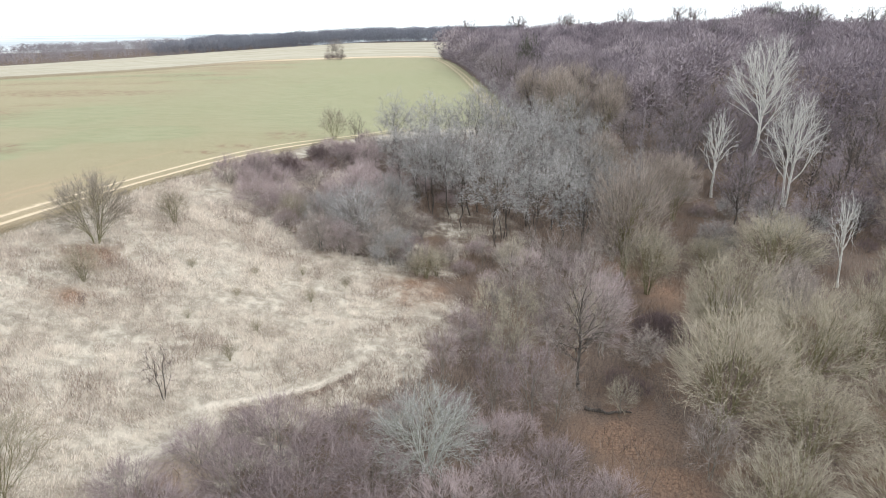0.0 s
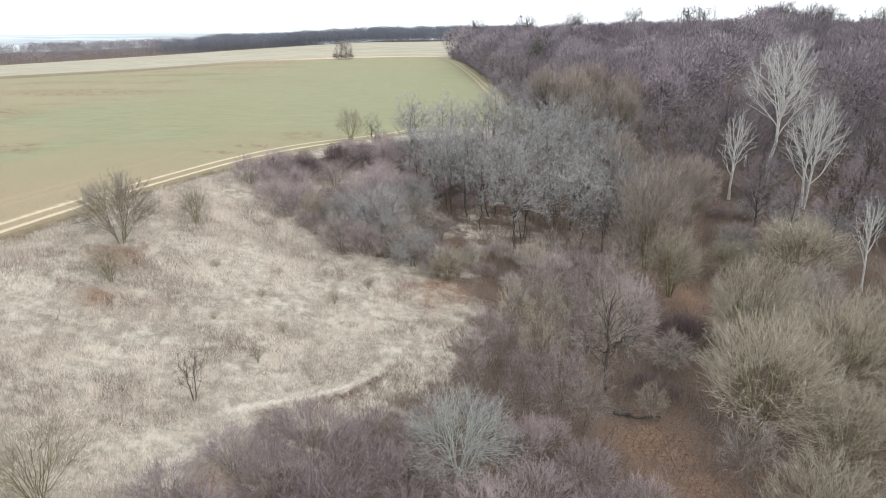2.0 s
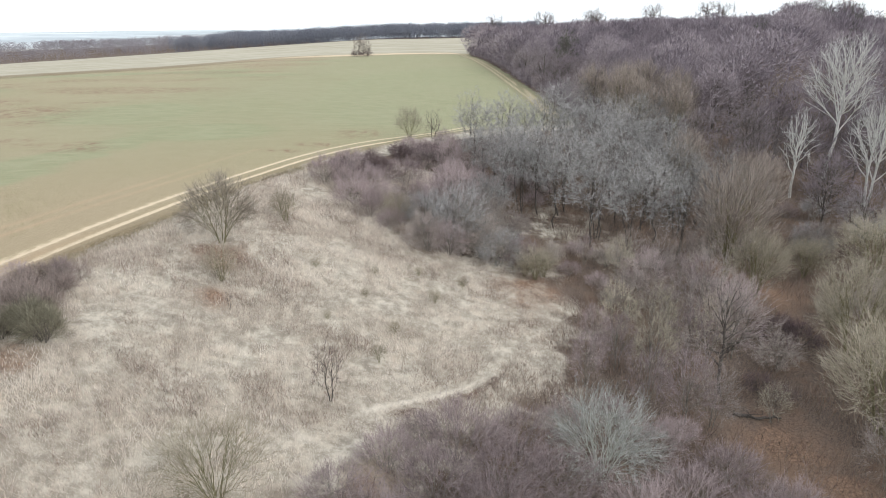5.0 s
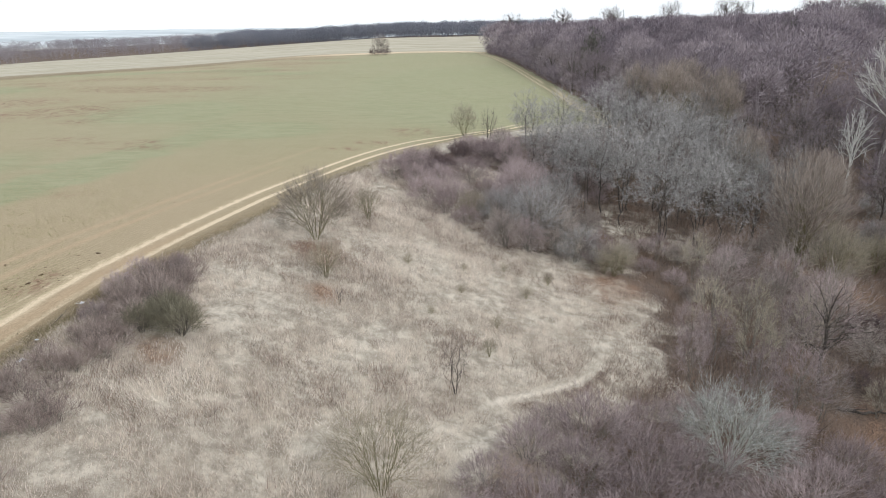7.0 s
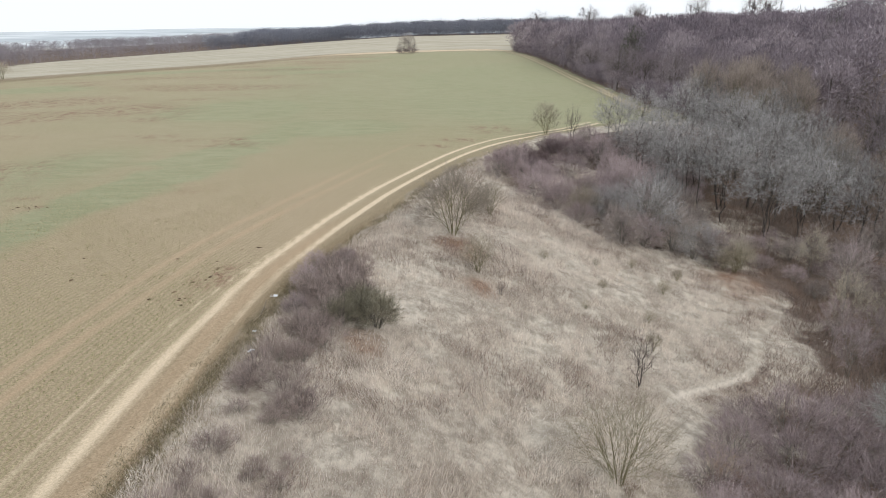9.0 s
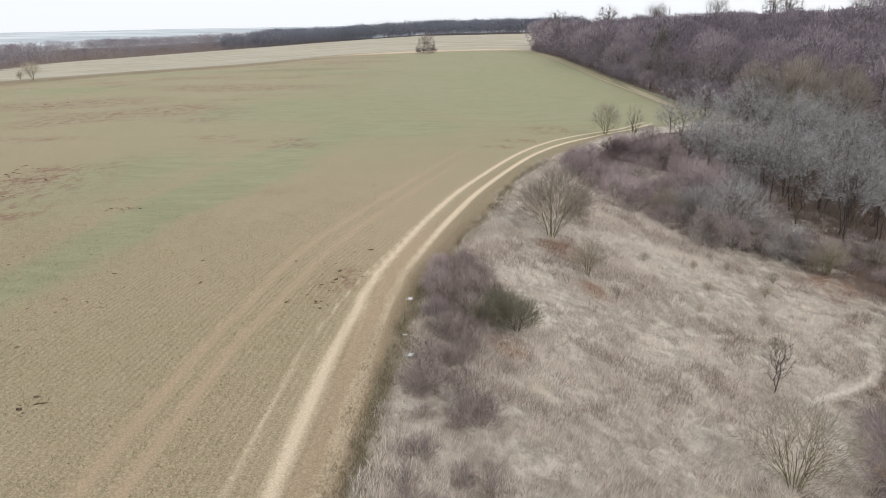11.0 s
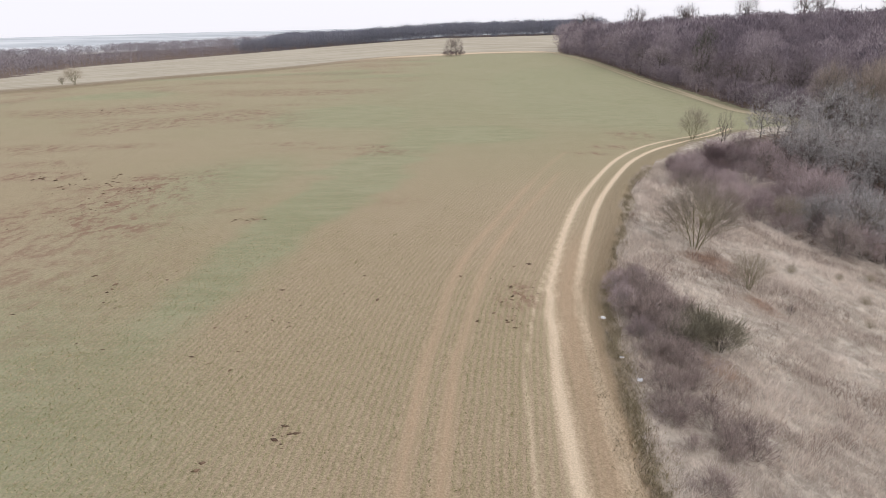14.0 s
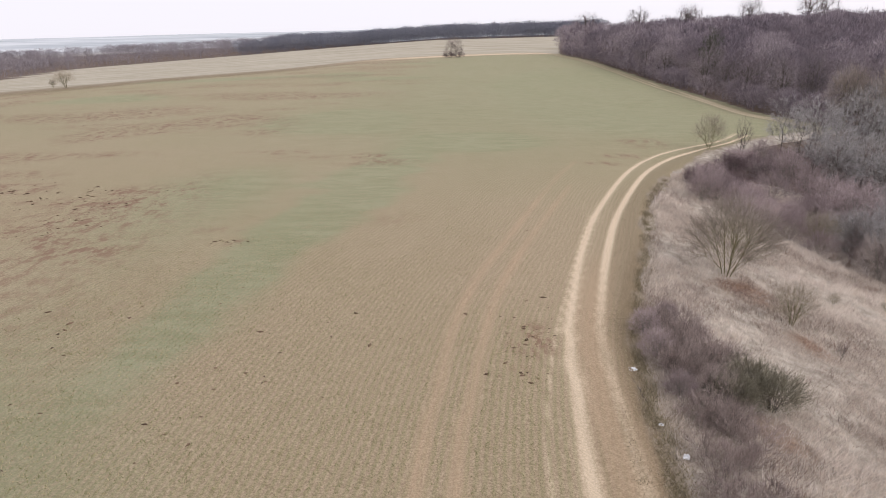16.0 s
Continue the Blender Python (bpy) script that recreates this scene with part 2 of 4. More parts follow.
    # far country: pale blue-grey haze mixed into the ground colour
    col = mix(n, l, attr(n, "far_haze"), col, mix(n, l, noise_tex(n, l, 0.0035, 6, 0.7, (0.5, 1.3, 1, 10)), (0.44, 0.48, 0.50), (0.66, 0.69, 0.70)))
    l.new(col, b.inputs["Base Color"])
    rough_h = maths(n, l, "ADD", maths(n, l, "MULTIPLY", fine, 0.5), maths(n, l, "MULTIPLY", rows01, 0.25))
    bump(n, l, b, rough_h, 0.6, 0.06)
    return m


def grade(a, b, step):
    return list(np.arange(a, b, step))


XS = np.array(grade(-4600, -700, 300) + grade(-700, -240, 23) + grade(-240, -56, 3) + grade(-56, -30, 0.26) + grade(-30, -14, 0.27) + grade(-14, 2, 0.28) + grade(2, 10, 0.6)
              + grade(10, 70, 1.2) + grade(70, 300, 6) + grade(300, 900, 40) + grade(900, 4601, 370))
YS = np.array(grade(-4600, -400, 420) + grade(-400, 0, 25) + grade(0, 14, 1.4) + grade(14, 80, 0.38) + grade(80, 130, 1) + grade(130, 400, 3)
              + grade(400, 900, 14) + grade(900, 4601, 185))


def build_ground():
    X, Y = np.meshgrid(XS, YS)
    P = np.stack([X, Y], -1)
    u = seg(P, RIM)
    z = height(X, Y)
    left, right = np.abs(seg(P, RUT_L)), np.abs(seg(P, RUT_R))
    patch = soft_noise(X, Y, 1.7)
    fade = 0.75 + 0.25 * soft_noise(X, Y, 6)
    worn = np.maximum(0.55 * np.exp(-(left / 0.36) ** 2) + 0.65 * np.exp(-(left / 0.15) ** 2), 0.75 * np.exp(-(right / 0.24) ** 2) * sm(26, 40, Y) + 0.6 * np.exp(-(right / 0.26) ** 2)) * fade
    streak = soft_noise(seg(P, RUT_L) * 6.0, Y / 9, 1.0)
    worn = worn * (0.72 + 0.5 * streak)
    worn = np.maximum(worn, 0.3 * np.exp(-(left / 0.75) ** 2) * streak * (Y < 52))
    worn = np.maximum(worn, 0.5 * np.exp(-(seg(P, SIDE_C) / 0.13) ** 2) * (Y < 42))
    middle = seg(P, 0.5 * (RUT_L + RUT_R))
    worn = np.maximum(worn, 0.55 * np.exp(-((left - 0.3) / 0.07) ** 2) * (Y < 48) * fade)
    worn = np.maximum(worn, 0.42 * np.exp(-((right - 0.25) / 0.08) ** 2) * (Y < 44) * fade)
    worn = np.maximum(worn, 0.30 * np.exp(-((middle + 0.22) / 0.1) ** 2) * (Y < 48) * fade)
    pale_path = (0.26 + 0.75 * sm(5, 1.5, np.hypot(X + 9.5, Y - 27.6))) * np.exp(-(seg(P, FOOTPATH) / 0.19) ** 2) * (0.65 + 0.6 * soft_noise(X, Y, 2.2))
    pale_path = np.maximum(pale_path, 0.9 * np.exp(-(np.hypot(X + 11.7, Y - 26) / 0.45) ** 2))
    crossing = np.abs(seg(P, CROSS))
    worn = np.maximum(worn, 0.85 * np.exp(-(crossing / 2.4) ** 2) * sm(-135, -60, X))
    edge_track = seg(P, WOOD_EDGE)
    for off in (-1.5, -3.2):
        worn = np.maximum(worn, 0.55 * np.exp(-((edge_track - off) / 0.55) ** 2) * sm(88, 100, Y) * (1 - sm(322, 335, Y)))
    verge = np.maximum(0.95 * sm(-1.2, -0.3, u) * (1 - sm(0.2, 1.0, u)) * (1 - sm(36, 50, Y)), 0)
    verge = np.maximum(verge, 0.5 * sm(-2.9, -1.0, u) * (1 - sm(0, 1, u)) * (Y > 0) * (Y < 84))
    ruts = np.zeros_like(u)
    for line in (SIDE_A, SIDE_B):
        ruts = np.maximum(ruts, 1.0 * np.exp(-(seg(P, line) / 0.26) ** 2) * (0.55 + 0.6 * soft_noise(X, Y, 3)) * (1 - 0.5 * sm(40, 60, Y)))
    ruts = np.maximum(ruts, 0.85 * sm(-0.3, 0.35, seg(P, RUT_L)) * sm(0.8, 0.1, seg(P, RUT_R)) * (1 - sm(33, 42, Y)) * (0.45 + 0.8 * streak))
    verge = np.maximum(verge, 0.9 * np.exp(-(crossing / 3.4) ** 2))
    verge = np.maximum(verge, 0.45 * sm(-5.5, -3.8, edge_track) * (1 - sm(-1, 1, edge_track)) * (Y > 90) * (Y < 335))
    straw = sm(-1.2, 1.2, seg(P, CROSS)) * (1 - (X > -3)) * (Y > 90) + (Y > 338) * (X > -3)
    straw = np.clip(straw, 0, 1)
    meadow = sm(-0.5, 0.7, u + 0.9 * (patch - 0.5)) * (Y < 110)
    wood = np.clip(sm(-1, 2, edge_track) * (Y > 85), 0, 1)
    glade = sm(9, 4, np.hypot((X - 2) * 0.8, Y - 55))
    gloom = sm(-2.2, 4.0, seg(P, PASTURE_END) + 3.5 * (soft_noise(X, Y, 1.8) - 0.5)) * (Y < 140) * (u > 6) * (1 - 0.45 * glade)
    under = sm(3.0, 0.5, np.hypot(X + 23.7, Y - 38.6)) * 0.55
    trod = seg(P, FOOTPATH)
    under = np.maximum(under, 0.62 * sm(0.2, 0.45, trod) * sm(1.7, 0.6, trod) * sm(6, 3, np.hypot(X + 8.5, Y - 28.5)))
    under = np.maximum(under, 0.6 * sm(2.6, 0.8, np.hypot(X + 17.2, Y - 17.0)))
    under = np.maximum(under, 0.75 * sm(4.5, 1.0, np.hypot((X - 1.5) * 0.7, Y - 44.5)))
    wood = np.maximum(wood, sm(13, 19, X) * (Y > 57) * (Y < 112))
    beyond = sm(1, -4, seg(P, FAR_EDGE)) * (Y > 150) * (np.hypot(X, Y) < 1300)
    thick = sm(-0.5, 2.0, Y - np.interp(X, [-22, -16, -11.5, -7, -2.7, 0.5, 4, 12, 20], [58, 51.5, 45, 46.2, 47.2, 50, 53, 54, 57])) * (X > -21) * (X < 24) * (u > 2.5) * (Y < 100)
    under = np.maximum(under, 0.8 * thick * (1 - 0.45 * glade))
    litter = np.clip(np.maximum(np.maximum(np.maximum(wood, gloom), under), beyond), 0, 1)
    # clods and puddled patches of the field, greener streaks
    bare = sm(0.52, 0.75, soft_noise(X, Y, 13)) * sm(-50, -75, X) + 0.5 * sm(0.66, 0.8, soft_noise(X + 40, Y, 9)) * sm(40, 70, Y) * sm(-40, -75, X)
    bare = bare + sm(1.6, 0.4, np.hypot(X + 36.4, (Y - 28.6) * 0.6)) + sm(4.5, 1.5, np.hypot(X + 20, (Y - 77) * 1.0)) * 0.7
    for bx, by, rx, ry, amount in BARE:
        bare = bare + amount * sm(1.0, 0.25, np.hypot((X - bx) / rx, (Y - by) / ry))
    lush = 0.85 * sm(28, 105, Y) * (1 - 0.55 * sm(-45, -90, X)) + 0.9 * sm(0.6, 0.85, soft_noise(X - 11, Y + 30, 22)) + 1.5 * sm(4.0, 0.8, np.hypot(X + 52.6, (Y - 37) * 0.28) + 1.6 * (soft_noise(X, Y, 2.2) - 0.5)) + 1.5 * sm(4.4, 0.8, np.hypot(X + 49.6 - 0.16 * (Y - 50), (Y - 51) * 0.26) + 1.8 * (soft_noise(X, Y, 2.2) - 0.5)) + 0.6 * sm(3, 0.6, np.hypot(X + 53.2, (Y - 26) * 0.4)) + 1.1 * sm(5.5, 0.5, np.hypot(X + 50.5 - 0.3 * (Y - 60), (Y - 62) * 0.33) + 3 * (soft_noise(X, Y, 2.5) - 0.5)) + 0.8 * sm(30, 8, np.hypot((X + 5) * 0.8, (Y - 150) * 0.3))
    rust = np.zeros_like(u)
    for bx, by, rad in RUST:
        rust = np.maximum(rust, sm(1.15, 0.2, np.hypot(X - bx, Y - by) / rad + 0.5 * (soft_noise(X, Y, 0.8) - 0.5)))
    # painted haze over the far ground, growing with distance
    far_haze = sm(1500, 2400, np.hypot(X, Y))
    near = (Y > -10) * (Y < 90) * (X < 40) * (X > -60)
    z = z - near * (0.07 * np.exp(-(left / 0.3) ** 2) + 0.06 * np.exp(-(right / 0.28) ** 2))
    z = z + near * ((0.16 * (soft_noise(X, Y, 1.1) - 0.5) + 0.25 * (soft_noise(X, Y, 3.7) - 0.5)) * sm(0, 2, u) + 0.03 * (soft_noise(X, Y, 0.7) - 0.5))
    z = z + near * 0.12 * np.exp(-((u + 0.35) / 0.5) ** 2)
    ny, nx = X.shape
    k = (np.arange(ny - 1)[:, None] * nx + np.arange(nx - 1)[None]).ravel()
    quads = np.stack([k, k + 1, k + 1 + nx, k + nx], -1)
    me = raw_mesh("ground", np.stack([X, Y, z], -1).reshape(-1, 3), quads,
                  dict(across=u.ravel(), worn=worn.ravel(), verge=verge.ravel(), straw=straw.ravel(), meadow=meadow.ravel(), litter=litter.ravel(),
                       bare=np.clip(bare, 0, 1).ravel(), lush=np.clip(lush, 0, 1).ravel(), far_haze=far_haze.ravel(), ruts=ruts.ravel(), trodden=pale_path.ravel(), rust=rust.ravel()), [ground_material()])
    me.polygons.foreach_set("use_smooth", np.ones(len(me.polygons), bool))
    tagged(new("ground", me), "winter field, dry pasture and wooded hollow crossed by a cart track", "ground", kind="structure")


build_ground()


# ---------------------------------------------------------------- bark and twigs
def twig_material(name, dark, pale, spread=0.5):
    m, n, l, b = node_mat(name, 0.85)
    info = n.new("ShaderNodeObjectInfo")
    each = n.new("ShaderNodeNewGeometry")
    v = maths(n, l, "ADD", maths(n, l, "MULTIPLY", each.outputs["Random Per Island"], spread), maths(n, l, "MULTIPLY", info.outputs["Random"], 1 - spread))
    c = mix(n, l, v, dark, pale)
    c = mix(n, l, maths(n, l, "MULTIPLY", noise_tex(n, l, 1.2, 3), 0.35), c, tuple(0.6 * (p + d) for p, d in zip(pale, dark)))
    l.new(c, b.inputs["Base Color"])
    return m


def stand_material(name, dark, pale, warm):
    m, n, l, b = node_mat(name, 0.9)
    each = n.new("ShaderNodeNewGeometry")
    c = mix(n, l, each.outputs["Random Per Island"], dark, pale)
    c = mix(n, l, maths(n, l, "MULTIPLY", attr(n, "tint"), 0.8), c, warm)
    l.new(c, b.inputs["Base Color"])
    return m


def bark_material(name, dark, pale):
    m, n, l, b = node_mat(name, 0.9)
    grain = noise_tex(n, l, 9, 5, 0.7, (1, 1, 0.25, 0))
    blotch = noise_tex(n, l, 1.5, 3, 0.6)
    c = mix(n, l, grain, dark, pale)
    c = mix(n, l, maths(n, l, "MULTIPLY", blotch, 0.3), c, tuple(0.5 * p for p in pale))
    l.new(c, b.inputs["Base Color"])
    bump(n, l, b, grain, 0.5, 0.03)
    return m


BARK_GREY = bark_material("grey_bark", (0.15, 0.135, 0.115), (0.36, 0.33, 0.285))
BARK_DARK = bark_material("dark_bark", (0.06, 0.052, 0.045), (0.18, 0.155, 0.135))
BARK_PALE = bark_material("pale_bark", (0.50, 0.48, 0.44), (0.80, 0.78, 0.73))
BARK_OLIVE = bark_material("olive_bark", (0.13, 0.12, 0.06), (0.30, 0.27, 0.16))
BARK_FROST = bark_material("lichen_bark", (0.36, 0.37, 0.32), (0.66, 0.66, 0.60))
TWIG_ASH = twig_material("ash_brown_twigs", (0.070, 0.056, 0.050), (0.60, 0.515, 0.465), 0.6)
TWIG_GREY = twig_material("grey_twigs", (0.078, 0.074, 0.073), (0.66, 0.63, 0.61), 0.55)
TWIG_MAUVE = twig_material("mauve_twigs", (0.075, 0.055, 0.056), (0.65, 0.53, 0.52), 0.55)
TWIG_PURPLE = twig_material("purple_brown_twigs", (0.055, 0.044, 0.052), (0.40, 0.33, 0.355), 0.4)
TWIG_BROWN = twig_material("brown_twigs", (0.065, 0.054, 0.058), (0.48, 0.41, 0.42), 0.4)
TWIG_OLIVE = twig_material("olive_twigs", (0.09, 0.075, 0.051), (0.69, 0.61, 0.485), 0.6)
TWIG_TAN = twig_material("tan_twigs", (0.10, 0.08, 0.068), (0.66, 0.56, 0.49), 0.7)
TWIG_PALE = twig_material("pale_twigs", (0.42, 0.40, 0.38), (0.74, 0.72, 0.69), 0.7)
TWIG_DARK = twig_material("dark_twigs", (0.055, 0.038, 0.042), (0.27, 0.20, 0.20), 0.7)
TWIG_GREEN = twig_material("evergreen_twigs", (0.035, 0.04, 0.027), (0.15, 0.155, 0.11), 0.7)
TWIG_FRUIT = twig_material("fruit_tree_twigs", (0.08, 0.066, 0.052), (0.46, 0.40, 0.335), 0.7)
TWIG_PRIVET = twig_material("privet_twigs", (0.055, 0.050, 0.034), (0.40, 0.365, 0.27), 0.8)
TWIG_FROST = twig_material("frosty_twigs", (0.12, 0.12, 0.105), (0.64, 0.635, 0.60), 0.7)
TWIG_WEED = twig_material("weed_stalks", (0.065, 0.045, 0.042), (0.66, 0.545, 0.49), 0.75)
# mauve twigs of the hill, with slight haze in their colour
WOOD_NEAR = stand_material("hillside_twigs", (0.10, 0.083, 0.099), (0.235, 0.198, 0.226), (0.47, 0.40, 0.415))
# distant woods: haze put into the twig colours, the farthest bluest
WOOD_VALLEY = stand_material("hazed_valley_twigs", (0.23, 0.205, 0.222), (0.285, 0.258, 0.28), (0.34, 0.305, 0.315))
WOOD_FAR = stand_material("hazed_far_twigs", (0.165, 0.175, 0.215), (0.215, 0.225, 0.27), (0.25, 0.255, 0.285))


# ---------------------------------------------------------------- growing a bare tree
def unit(v):
    return v / (np.linalg.norm(v, axis=-1, keepdims=True) + 1e-9)


def frames(d):
    """Two directions across each direction d."""
    ref = np.where(np.abs(d[..., 2:3]) > 0.8, np.array([0.9, 0.3, 0.1]), np.array([0.0, 0.0, 1.0]))
    a = unit(np.cross(d, ref))
    return a, np.cross(d, a)


def along(r, lines, t):
    n = lines.shape[1] - 1
    i = np.minimum((t * n).astype(int), n - 1)
    k = np.arange(len(lines))
    f = (t * n - i)[:, None]
    a, b = lines[k, i], lines[k, i + 1]
    return a * (1 - f) + b * f, unit(b - a)


def tubes(lines, radii, sides):
    """Tapered tubes round many lines of points: lines (n, k, 3), radii (n, k)."""
    n, k, _ = lines.shape
    d = unit(np.concatenate([lines[:, 1:2] - lines[:, :1], (lines[:, 2:] - lines[:, :-2]), lines[:, -1:] - lines[:, -2:-1]], 1))
    a, c = frames(d)
    w = np.arange(sides) * 2 * math.pi / sides
    ring = a[:, :, None] * np.cos(w)[None, None, :, None] + c[:, :, None] * np.sin(w)[None, None, :, None]
    v = (lines[:, :, None] + radii[:, :, None, None] * ring).reshape(-1, 3)
    base = (np.arange(n)[:, None, None] * k + np.arange(k - 1)[None, :, None]) * sides
    j = np.arange(sides)[None, None]
    p, q = base + j, base + (j + 1) % sides
    t = np.concatenate([np.stack([p, q, q + sides], -1).reshape(-1, 3), np.stack([p, q + sides, p + sides], -1).reshape(-1, 3)])
    return v, t


def spikes(r, p, q, w, solid):
    """Twigs from p to q: thin three-sided points, or for the finest single slivers."""
    n = len(p)
    a, c = frames(unit(q - p))
    w = w[:, None]
    if solid:
        ring = [p + w * (math.cos(2.094 * k) * a + math.sin(2.094 * k) * c) for k in range(3)]
        v = np.stack([*ring, q], 1).reshape(-1, 3)
        b = np.arange(n)[:, None] * 4
        t = np.concatenate([b + np.array([[0, 1, 3]]), b + np.array([[1, 2, 3]]), b + np.array([[2, 0, 3]])])
    else:
        an = r.rand(n)[:, None] * 6.283
        s = w * (np.cos(an) * a + np.sin(an) * c)
        v = np.stack([p - s, p + s, q], 1).reshape(-1, 3)
        t = np.arange(n)[:, None] * 3 + np.arange(3)[None]
    return v, t


def joined(pieces):
    V, T, base = [], [], 0
    for v, t in pieces:
        V.append(v)
        T.append(t + base)
        base += len(v)
    return np.concatenate(V), np.concatenate(T)


def arcs(r, p, q, steps, sag, wild):
    """Curved limbs from p to q that start steeply and bend outwards: (n, steps + 1, 3)."""
    span = np.linalg.norm(q - p, axis=-1, keepdims=True)
    ctrl = 0.5 * (p + q) + np.array([0, 0, 1.0]) * span * sag + r.normal(0, 1, p.shape) * span * 0.3 * wild
    t = np.linspace(0, 1, steps + 1)[None, :, None]
    line = (1 - t) ** 2 * p[:, None] + 2 * t * (1 - t) * ctrl[:, None] + t * t * q[:, None]
    line[:, 1:-1] += r.normal(0, 1, line[:, 1:-1].shape) * span[:, None] * 0.07 * wild
    return line


def grow(seed, tall, wide, stems=1, base=0.2, n1=9, n2=6, n3=5, n4=4, trunk_r=0.1, twig_w=0.008, twig_l=0.5, upright=0.5, wild=0.5, lumps=0.16, low=-0.3, spread=0.4, thick=0.42, split=False):
    """A leafless tree: stems, limbs that reach into a lumpy rounded crown, boughs out to its skin, and fine twigs.
    base: the share of the height below the crown; low: how far below its middle the crown is filled."""
    r = np.random.RandomState(seed)
    up = np.array([0, 0, 1.0])
    mid = tall * (base + (1 - base) * 0.42)
    knobs = unit(r.normal(0, 1, (9, 3)) + 0.4 * up)
    knob_h = lumps * r.uniform(-1, 1, 9)

    def skin(d, share):
        swell = 1 + (knob_h * np.exp(-(1 - d @ knobs.T) / 0.14)).sum(-1)
        scale = np.stack([0 * swell + 0.5 * wide, 0 * swell + 0.5 * wide, np.where(d[:, 2] > 0, tall - mid, mid - tall * base)], -1)
        return d * scale * (share * swell)[:, None] + up * mid

    # stems
    w = 6.283 * (np.arange(stems) + 0.6 * r.rand(stems)) / stems
    flat = np.stack([np.cos(w), np.sin(w), 0 * w], -1)
    tilt = np.zeros(1) if stems == 1 else spread * (0.5 + r.rand(stems))
    start = flat * (0.028 * wide * (stems > 1)) - 0.15 * up
    tip = skin(unit(flat * tilt[:, None] + up + r.normal(0, 0.06, (stems, 3))), 0.50 + 0.2 * r.rand(stems))
    trunk = arcs(r, start, tip, 7, 0.06, 0.22 * wild)
    rad = trunk_r * (1 if stems == 1 else 0.75)
    taper = np.array([1.3, 0.95, 0.84, 0.72, 0.6, 0.46, 0.32, 0.16])
    # limbs: spread evenly over the crown, each from the stem on its side
    k = stems * n1
    z = low + (0.98 - low) * (np.arange(k) + r.rand(k)) / k
    az = np.arange(k) * 2.39996 + r.normal(0, 0.35, k)
    ring = np.sqrt(1 - z * z)
    d1 = np.stack([np.cos(az) * ring, np.sin(az) * ring, z], -1)
    q1 = skin(d1, 0.52 + 0.2 * r.rand(k))
    own = np.argmax(d1 @ (flat * 1.0).T + 0.35 * r.rand(k, stems), 1) if stems > 1 else np.zeros(k, int)
    t1 = np.clip(base * 0.8 + 0.12 + 0.55 * (z - low) / (1 - low) * (1 - base) - 0.12 * r.rand(k), 0.12, 0.95)
    p1, _ = along(r, trunk[own], t1)
    limb = arcs(r, p1, q1, 4, 0.10 * upright + 0.03, wild)
    r1 = rad * thick * (1 - 0.55 * t1) + 0.004
    # boughs out to the skin
    pick = np.repeat(np.arange(k), n2)
    m = len(pick)
    t2 = np.minimum(0.25 + 0.75 * (np.tile(np.arange(n2), k) + r.rand(m)) / n2, 0.99)
    p2, _ = along(r, limb[pick], t2)
    d2 = unit(d1[pick] + r.normal(0, 0.36, (m, 3)) + 0.1 * upright * up)
    bough = arcs(r, p2, skin(d2, 0.70 + 0.24 * np.sqrt(r.rand(m))), 2, 0.06 * upright, wild)
    rb = r1[pick] * 0.38 + 0.3 * twig_w
    ends = np.array([1, 0.8, 0.62, 0.45, 0.26])
    wood = [tubes(trunk, np.tile(rad * taper, (stems, 1)), 5), tubes(limb, r1[:, None] * ends, 3), spikes(r, bough[:, 0], bough[:, 1], rb, True), spikes(r, bough[:, 1], bough[:, 2], 0.6 * rb, True)]
    pieces = []
    if split:
        for i in range(stems):
            pieces.append(("stem", tubes(trunk[i:i + 1], (rad * taper)[None], 7)))
        for i in range(k):
            pieces.append(("limb", tubes(limb[i:i + 1], (r1[i] * ends)[None], 5)))
            for j in np.flatnonzero(pick == i):
                pieces.append(("bough", tubes(bough[j:j + 1], (rb[j] * np.array([1, 0.7, 0.3]))[None], 3)))
    # twigs and their finest shoots
    pick3 = np.repeat(np.arange(m), n3)
    c = len(pick3)
    t3 = np.minimum(0.15 + 0.85 * (np.tile(np.arange(n3), m) + r.rand(c)) / n3, 0.99)
    p3, e3 = along(r, bough[pick3], t3)
    d3 = unit(0.7 * e3 + 0.45 * d2[pick3] + 0.7 * upright * up + r.normal(0, 0.28 + 0.25 * wild, (c, 3)))
    q3 = p3 + d3 * (twig_l * (0.6 + 0.8 * r.rand(c)))[:, None]
    twigs = [spikes(r, p3, q3, np.full(c, 1.15 * twig_w), False)]
    pick4 = np.repeat(np.arange(c), n4)
    f = r.rand(len(pick4))[:, None]
    p4 = p3[pick4] * (1 - f) + q3[pick4] * f
    d4 = unit(d3[pick4] + r.normal(0, 0.33 + 0.2 * wild, (len(pick4), 3)) + 0.3 * upright * up)
    twigs.append(spikes(r, p4, p4 + d4 * (twig_l * (0.4 + 0.6 * r.rand(len(pick4))))[:, None], np.full(len(pick4), 0.8 * twig_w), False))
    return joined(wood), joined(twigs), pieces


KIND = {}


def plant_kind(key, name, label, category, group, bark, twig, part_name="crown", **shape):
    """One leafless tree or shrub, built once; the others of its kind are copies."""
    wood, twigs, pieces = grow(**shape)
    KIND[key] = dict(name=name, label=label, category=category, group=group, part=part_name,
                     trunk=raw_mesh("trunk", wood[0], wood[1], mats=[bark]), crown=raw_mesh(part_name, twigs[0], twigs[1], mats=[twig]), made=None,
                     pieces=[(nm, raw_mesh(nm, *vt, mats=[bark])) for nm, vt in pieces])


